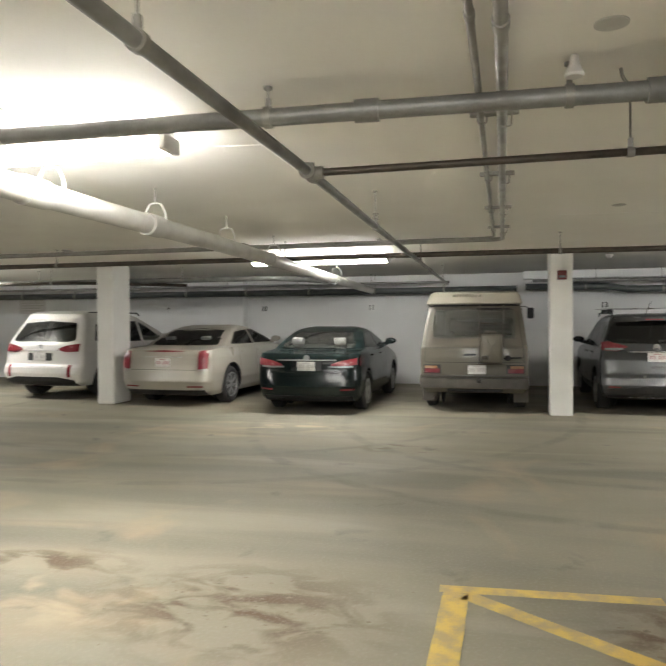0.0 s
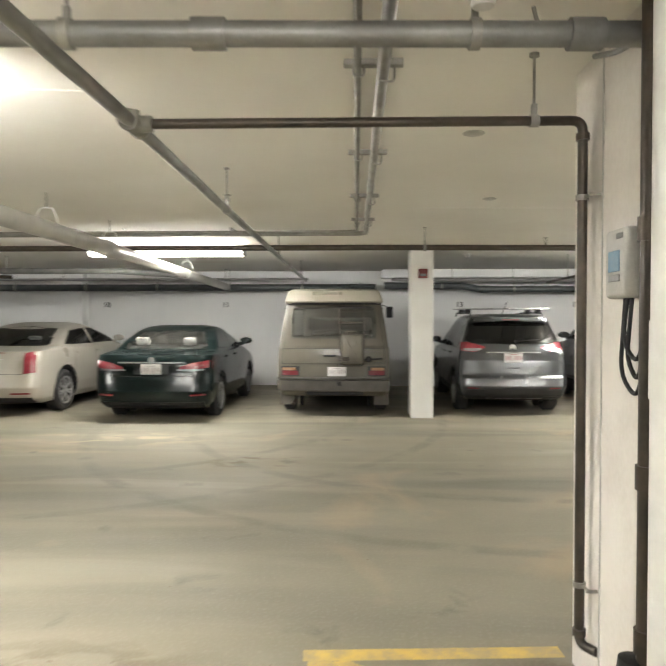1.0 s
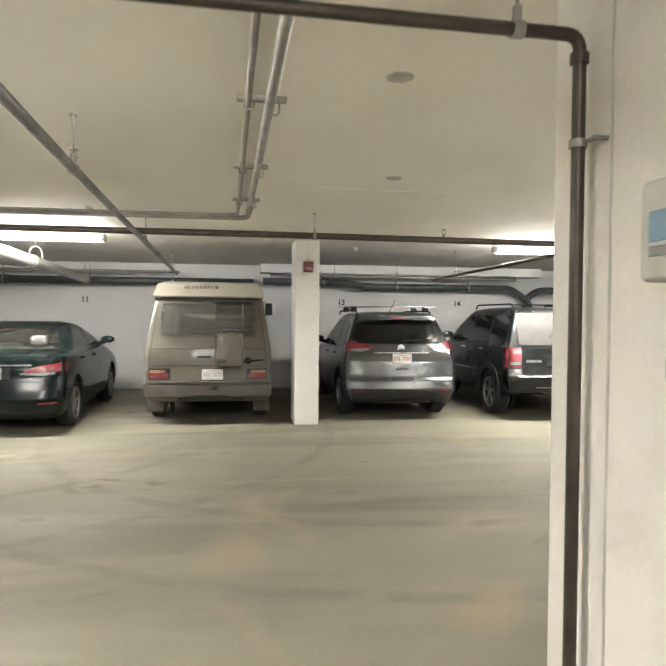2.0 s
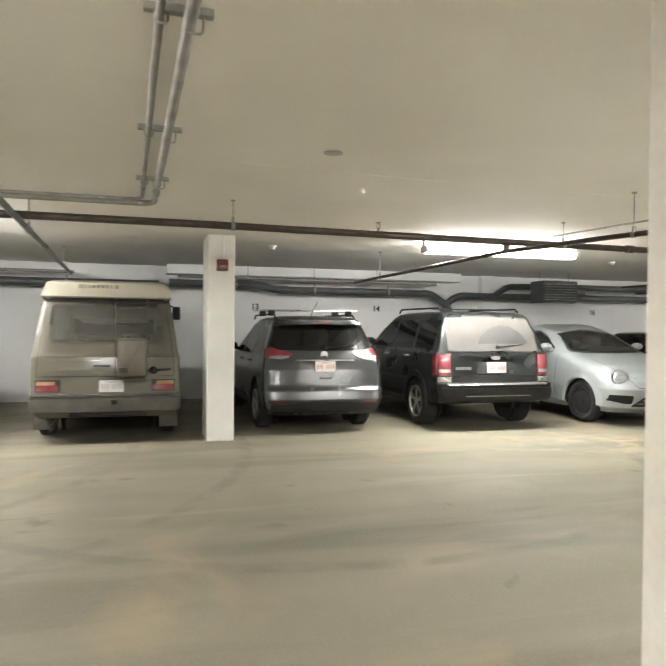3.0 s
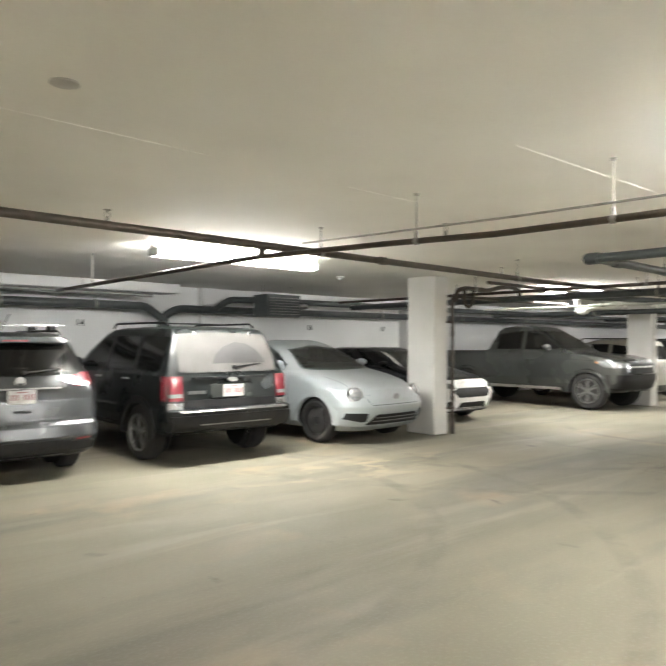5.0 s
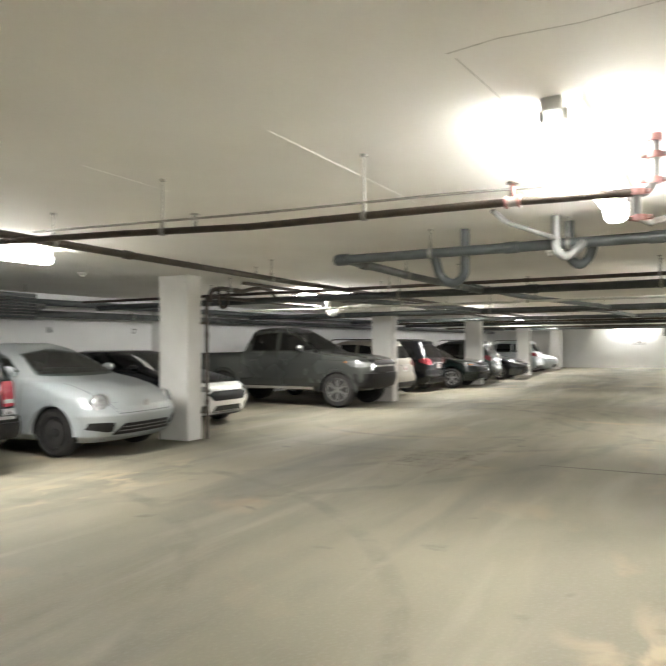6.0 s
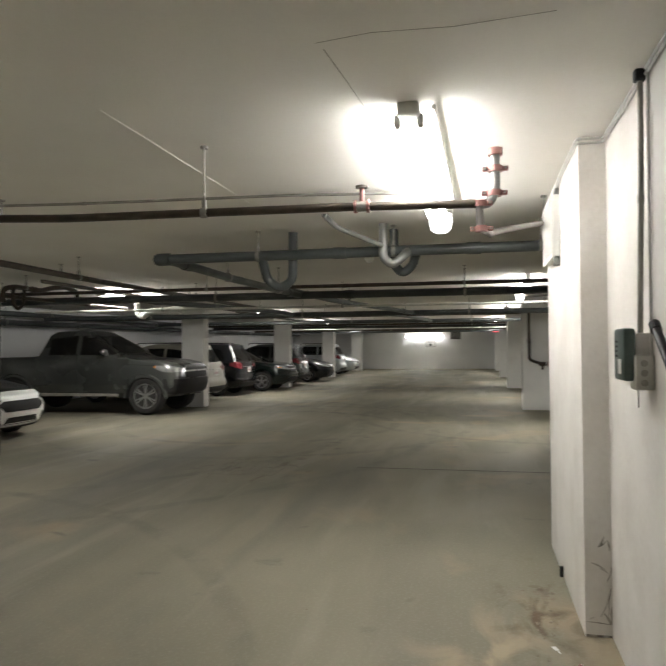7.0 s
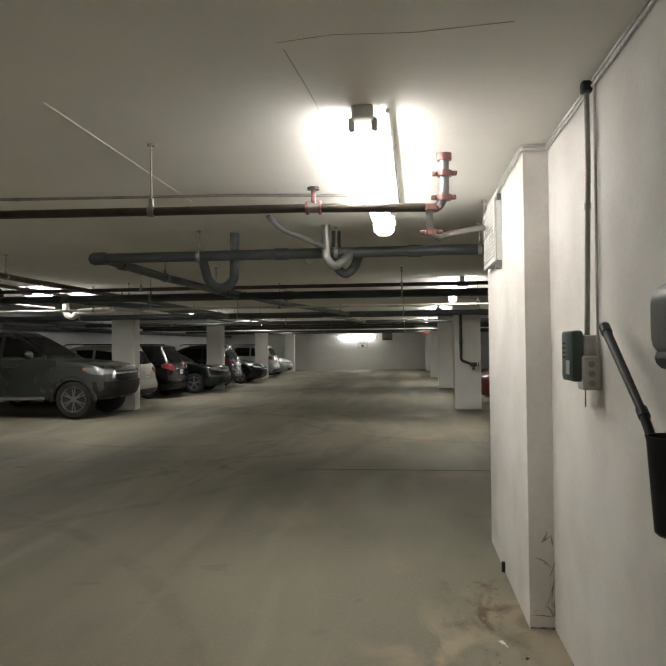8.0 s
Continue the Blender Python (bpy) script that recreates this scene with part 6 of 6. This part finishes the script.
for i, (dy, dz) in enumerate(((.03, .16), (-.01, .22), (.05, .28))):
    pipe("cable_loop", [(WX - .05, 3.34 + dy, 1.70), (WX - .06, 3.36 + dy, 1.70 - dz), (WX - .055, 3.26, 1.62 - dz), (WX - .05, 3.19, 1.74 - dz * .5)], .008, M_BLACK, "black cable hanging in a loop below the meter box", bend=.12, seg=8, category="cable")
pipe("cable_run", [(WX - .03, 3.26, 1.67), (WX - .035, 3.23, 1.0), (WX - .03, 3.20, .5), (WX - .03, 3.21, .0)], .011, M_BLACK, "black cable strapped down the wall", bend=.2, seg=8, category="cable")
pipe("white_riser", [(WX - .10, 2.84, CEIL - .01), (WX - .10, 2.84, 0)], .085, M_WHITEPIPE, "white plastic drain riser by the wall", (), (.45,), seg=24, cw=1.04)
b = thing("short_post", pose(1.14, 3.22, 0), "short white post with a black cap", "post")
part("post", rod((0, 0, 0), (0, 0, .42), .045, 24), M_WHITEPIPE, b)
part("cap", lathe([(.052, .40), (.056, .44), (.052, .475), (.03, .485)], 24), M_BLACK, b, "black plastic cap")
structure("wall_seam", box(WX - .004, WX + .01, 3.765, 3.775, 0, CEIL - .01), M_GREYBOX, "vertical joint in the cream wall", "joint")
pipe("slab_cable", [(WX - .012, 2.5, CEIL - .04), (WX - .012, 2.9, CEIL - .10), (WX - .012, 3.5, CEIL - .13), (WX - .012, 3.85, CEIL - .02)], .012, M_STEEL, "loose grey cable sagging by the slab", bend=.3, seg=8, category="cable")

# the long wall: conduit, green switch box, junction box, cables along the slab edge
pipe("wall_conduit", [(3.79, WY + .03, CEIL - .02), (3.79, WY + .03, 2.40), (3.82, WY + .04, 1.55)], .0115, M_GALV, "galvanised conduit down the white wall", (), (.45,), bend=.1)
pipe("wall_cable", [(3.74, WY + .012, CEIL - .03), (3.755, WY + .012, 1.55)], .006, M_GREYBOX, "grey cable beside the conduit", seg=8, category="cable")
k = thing("junction_box", pose(3.80, WY, 1.48), "grey metal junction box with knockouts", "junction box")
part("case", box(-.05, .05, 0, .075, -.07, .075, .006, 1), M_GREYBOX, k)
for z in (-.04, .0, .04):
    part("knockout", rod((-.05, .04, z), (-.054, .04, z), .014, 14), M_GALV, k)
k = thing("switch_box", pose(3.87, WY, 1.555), "dark green control box on the white wall", "switch box")
part("case", box(-.09, .09, 0, .065, -.09, .09, .01, 2), M_GREYBOX, k)
part("cover", box(-.10, .10, .065, .115, -.11, .11, .014, 2), worn("green_enamel", (.035, .06, .05), (.06, .08, .07), 8, 60, .4), k, "dark green cover")
part("label_plate", box(-.06, .0, .116, .118, -.08, -.02), M_PLATE, k)
for i in range(4):
    part("slot", box(.02, .07, .115, .117, .05 - i * .02, .058 - i * .02), M_BLACK, k)
part("chain", tube([(-.05, .05, -.10), (-.055, .05, -.16), (-.05, .05, -.22)], .003, 6), M_GALV, k)
part("toggle", box(-.06, -.04, .04, .06, -.14, -.09, .004, 1), M_BLACK, k)
for dz in (.018, .042):
    pipe("edge_cable", [(1.5, WY + .012, CEIL - dz), (PX - .014, WY + .012, CEIL - dz), (PX - .014, PY + .012, CEIL - dz), (5.6, PY + .012, CEIL - dz - .01), (5.8, PY + .014, CEIL - dz - .06)], .007, M_GREYBOX, "grey cable clipped along the slab edge", bend=.03, seg=8, category="cable")
k = thing("cable_gland", pose(3.79, WY + .03, CEIL - .045), "black cable gland where a conduit meets the slab", "cable gland")
part("body", box(-.022, .022, -.022, .024, -.02, .03, .006, 1), M_BLACK, k)
k = thing("louvred_vent", pose(5.62, PY, 2.20), "white louvred vent box on the wall end", "vent")
part("case", box(0, .62, 0, .045, 0, .42, .006, 1), M_WHITEPIPE, k)
part("frame", box(-.01, .63, .045, .055, -.01, .43, .004, 1), M_WHITEPIPE, k)
for i in range(14):
    part("slat", box(.03, .59, .053, .062, .025 + i * .027, .035 + i * .027, .002, 1), M_WHITEPIPE, k)
part("bracket", box(.02, .08, 0, .04, -.06, 0, .004, 1), M_STEEL, k)
part("top_bracket", box(.02, .10, 0, .03, .42, .47, .004, 1), M_STEEL, k)


def vacuum():
    """Wall vacuum: grey body, black holder and the long nozzle leaning in it."""
    t = thing("wall_vacuum", pose(2.66, WY, 1.10), "grey wall vacuum with black nozzle holder", "vacuum cleaner")
    part("body", box(-.46, -.04, 0, .20, .47, .66, .05, 4), worn("smoked_grey_plastic", (.13, .125, .12), (.18, .17, .16), 6, 60, .4), t)
    part("base", box(-.45, -.05, .01, .19, .44, .50, .03, 3), M_BLACK, t)
    part("signal_lens", box(-.041, -.036, .08, .13, .61, .625, .002, 1), M_TAIL, t)
    part("holder", lathe([(.042, .0), (.050, .008), (.066, .25), (.07, .262), (.062, .262), (.046, .03)], 26), M_BLACK, t, "black plastic holder cup").matrix_local = pose(0, .12, 0)
    part("holder_bracket", box(-.03, .03, 0, .08, .17, .21, .004, 1), M_BLACK, t)
    n = part("nozzle", tube([(-.03, .12, .06), (.28, .105, .30)], .014, 14), M_BLACK, t, "long black nozzle")
    part("nozzle_tip", rod((.27, .105, .292), (.72, .085, .56), .013, 14, .017), M_BLACK, n)
    part("tip_collar", rod((.695, .086, .545), (.735, .084, .57), .020, 16), M_BLACK, n)
    part("joint", rod((.26, .105, .285), (.29, .104, .306), .018, 16), M_BLACK, n)


vacuum()

# end of the aisle
k = thing("wall_light", pose(END_X, 8.25, 2.05), "bright strip light on the end wall", "wall light")
part("tray", box(-.05, 0, -1.24, 1.24, .0, .22, .01, 1), M_GREYBOX, k)
part("lens", box(-.12, -.05, -1.2, 1.2, .02, .20, .03, 2), M_WALLLAMP, k, "glowing lens")
k = thing("wall_sign", pose(END_X, 7.85, 1.74), "white notice with a dark symbol on the end wall", "sign")
part("frame", box(-.010, 0, -.33, .33, -.29, .29, .003, 1), M_STEEL, k)
part("board", box(-.016, -.009, -.30, .30, -.26, .26, .002, 1), M_PLATE, k)
for i in range(3):
    part("text_bar", box(-.020, -.017, -.22, .22, .17 - i * .08, .21 - i * .08), M_STEEL, k)
part("symbol", rod((-.020, 0, -.14), (-.015, 0, -.14), .09, 16), M_DARKINK, k)
k = thing("wall_grille", pose(END_X, 6.2, 2.2), "dark vent grille on the end wall", "vent")
part("frame", box(-.03, 0, -.34, .34, -.25, .25, .006, 1), M_STEEL, k)
for i in range(6):
    part("slat", box(-.04, -.028, -.30, .30, -.21 + i * .075, -.17 + i * .075), M_BLACK, k)
k = thing("exit_sign", pose(42.0, 3.75, 2.40), "glowing red exit sign on a column", "sign")
part("case", box(-.06, 0, -.17, .17, -.10, .10, .008, 1), M_GREYBOX, k)
part("face", box(-.066, -.061, -.15, .15, -.085, .085), M_EXIT, k)
part("hanger", box(-.04, -.02, -.02, .02, .10, CEIL - 2.402), M_GREYBOX, k)
letters("EXIT", .15, M_PLATE, "lettering", Matrix.Translation((-.069, 0, 0)) @ Matrix.Rotation(radians(-90), 4, "Z") @ Matrix.Rotation(radians(90), 4, "X"), k)

# ---- paint and dirt on the floor ----
for p, q, w in (((-.06, 4.13), (1.19, 4.22), .11), ((.04, 4.08), (.05, 1.6), .15), ((.10, 4.06), (1.19, 3.30), .12), ((.04, 3.16), (1.16, 3.26), .09), ((.08, 3.14), (1.16, 2.36), .09)):
    a, c = Vector((*p, 0)), Vector((*q, 0))
    d = (c - a).normalized()
    sd = Vector((-d.y, d.x, 0)) * w / 2
    bm = bmesh.new()
    nseg = 24
    rows = []
    for i in range(nseg + 1):
        o = a + (c - a) * i / nseg
        jig = noise.noise(o * 9) * .008
        rows.append((bm.verts.new(o + sd * (1 + jig * 8) + Vector((0, 0, .004))), bm.verts.new(o - sd * (1 - jig * 8) + Vector((0, 0, .004)))))
    for u, v in zip(rows, rows[1:]):
        bm.faces.new((u[0], u[1], v[1], v[0]))
    tagged(part("floor_marking", bm, M_YELLOW), "worn yellow hatching painted on the concrete", "floor marking", "yellow floor markings", "structure")

# straight dark line across part of the aisle floor
structure("floor_line", box(9.62, 9.66, 3.2, 6.4, .0005, .003), worn("dark_floor_line", (.10, .092, .07), (.15, .138, .105), 6, 60, .9), "thin dark line across the concrete floor", "joint")
M_DIRT = worn("dry_mud", (.13, .105, .075), (.21, .175, .13), 9, 60, .9, bump=.5)


def dirt(cx, cy, spread, count, size, seed, label):
    """Crumbs and flat flakes of dried mud on the floor."""
    rnd = random.Random(seed)
    bm = bmesh.new()
    for _ in range(count):
        x, y = rnd.gauss(cx, spread[0]), rnd.gauss(cy, spread[1])
        r = size * rnd.uniform(.3, 1) ** 2
        k = rnd.randint(5, 8)
        ring = []
        a0 = rnd.random() * 6
        for i in range(k):
            rr = r * rnd.uniform(.5, 1.1)
            ring.append(bm.verts.new((x + math.cos(a0 + 6.283 * i / k) * rr * 1.5, y + math.sin(a0 + 6.283 * i / k) * rr, .0015)))
        top = bm.verts.new((x, y, .002 + r * .10))
        for i in range(k):
            bm.faces.new((ring[i], ring[(i + 1) % k], top))
    tagged(part("dirt", bm, M_DIRT), label, "dirt", "", "stuff")


dirt(-1.2, 3.65, (.35, .22), 120, .016, 3, "crumbs of dried brown mud on the concrete")
dirt(4.9, 4.47, (.45, .08), 60, .016, 5, "brown crumbs of dirt along the wall foot")
dirt(5.35, 4.44, (.05, .025), 40, .022, 6, "small brown clod on the concrete")
dirt(1.05, 3.72, (.10, .2), 30, .02, 7, "brown crumbs of dirt at the wall foot")
dirt(3.0, 8.6, (3.5, 2.2), 70, .010, 8, "scattered grit on the concrete")

# scuffs on the wall end
M_SCUFF = worn("rubbed_dirt", (.17, .15, .13), (.42, .39, .35), 26, 110, .9, contrast=(.38, .6))


def scuff(y, z, length, turn, wide, bow, place=PX - .003):
    """A tapering, slightly bent stroke of dirt rubbed on a wall."""
    bm = bmesh.new()
    rnd = random.Random(int(y * 1000 + z * 77))
    rows = []
    for i in range(11):
        u = i / 10
        along, off = (u - .5) * length, bow * math.sin(u * 3.14)
        w = wide * (math.sin(u * 2.8 + .2) ** .7) * rnd.uniform(.5, 1)
        c, d = math.cos(radians(turn)), math.sin(radians(turn))
        rows.append([bm.verts.new((place, y + along * c - (off + k * w) * d, z + along * d + (off + k * w) * c)) for k in (-1, 1)])
    for a, b in zip(rows, rows[1:]):
        bm.faces.new((a[0], a[1], b[1], b[0]))
    tagged(part("scuff_mark", bm, M_SCUFF), "dark scuff rubbed on the white wall end", "scuff", "scuff marks", "structure")


for args in ((4.470, .52, .07, 118, .006, .006), (4.462, .505, .05, 140, .005, .002), (4.485, .385, .08, 25, .006, .004), (4.455, .36, .05, 30, .004, .003), (4.425, .36, .13, 105, .004, .006), (4.43, .50, .06, 80, .006, .002),
             (4.425, .20, .16, 95, .004, -.006), (4.455, .17, .13, 110, .003, .008), (4.44, .10, .07, 60, .010, .004), (4.42, .12, .10, 90, .008, .002), (4.49, .075, .13, 4, .004, .003), (4.52, .10, .03, -30, .003, .002)):
    scuff(args[0] - .285, *args[1:])
structure("wall_foot_grime", box(PX - .004, PX + .01, WY + .002, PY - .004, .001, .012), M_SCUFF, "line of dirt at the wall foot", "grime")
p = thing("paper_scrap", pose(4.55, 4.45, .002, 0, 0, 20), "torn white scrap of paper on the concrete", "litter")
part("sheet", box(-.022, .022, -.012, .012, 0, .003, .001, 1), M_PLATE, p)
part("torn_strip", box(-.06, -.02, -.003, .003, .0, .002), M_PLATE, p)
p = thing("wrapper", pose(4.37, 4.35, .0, 0, 0, -30), "crumpled red and white wrapper on the concrete", "litter")
part("foil", box(-.012, .012, -.008, .008, 0, .010, .004, 1), M_RED, p)
part("torn_end", box(.008, .018, -.006, .006, .0, .008, .002, 1), M_PLATE, p)
b = thing("pipe_stub", pose(5.72, PY + .012, .0), "small black stub at the wall foot", "pipe stub")
part("stub", rod((0, 0, 0), (0, -.004, .07), .014, 10, .018), M_BLACK, b)
M_GRATE = worn("dirty_grate_iron", (.175, .162, .12), (.235, .215, .165), 5, 60, .8)
g = thing("floor_drain", pose(9.45, 7.75, .0), "dirty flush drain grating in the concrete", "drain")
for i in range(7):
    part("bar", box(-.55, .55, -.42 + i * .14, -.405 + i * .14, .0005, .004), M_GRATE, g)
for i in range(5):
    part("cross_bar", box(-.55 + i * .27, -.54 + i * .27, -.42, .435, .0005, .0035), M_GRATE, g)
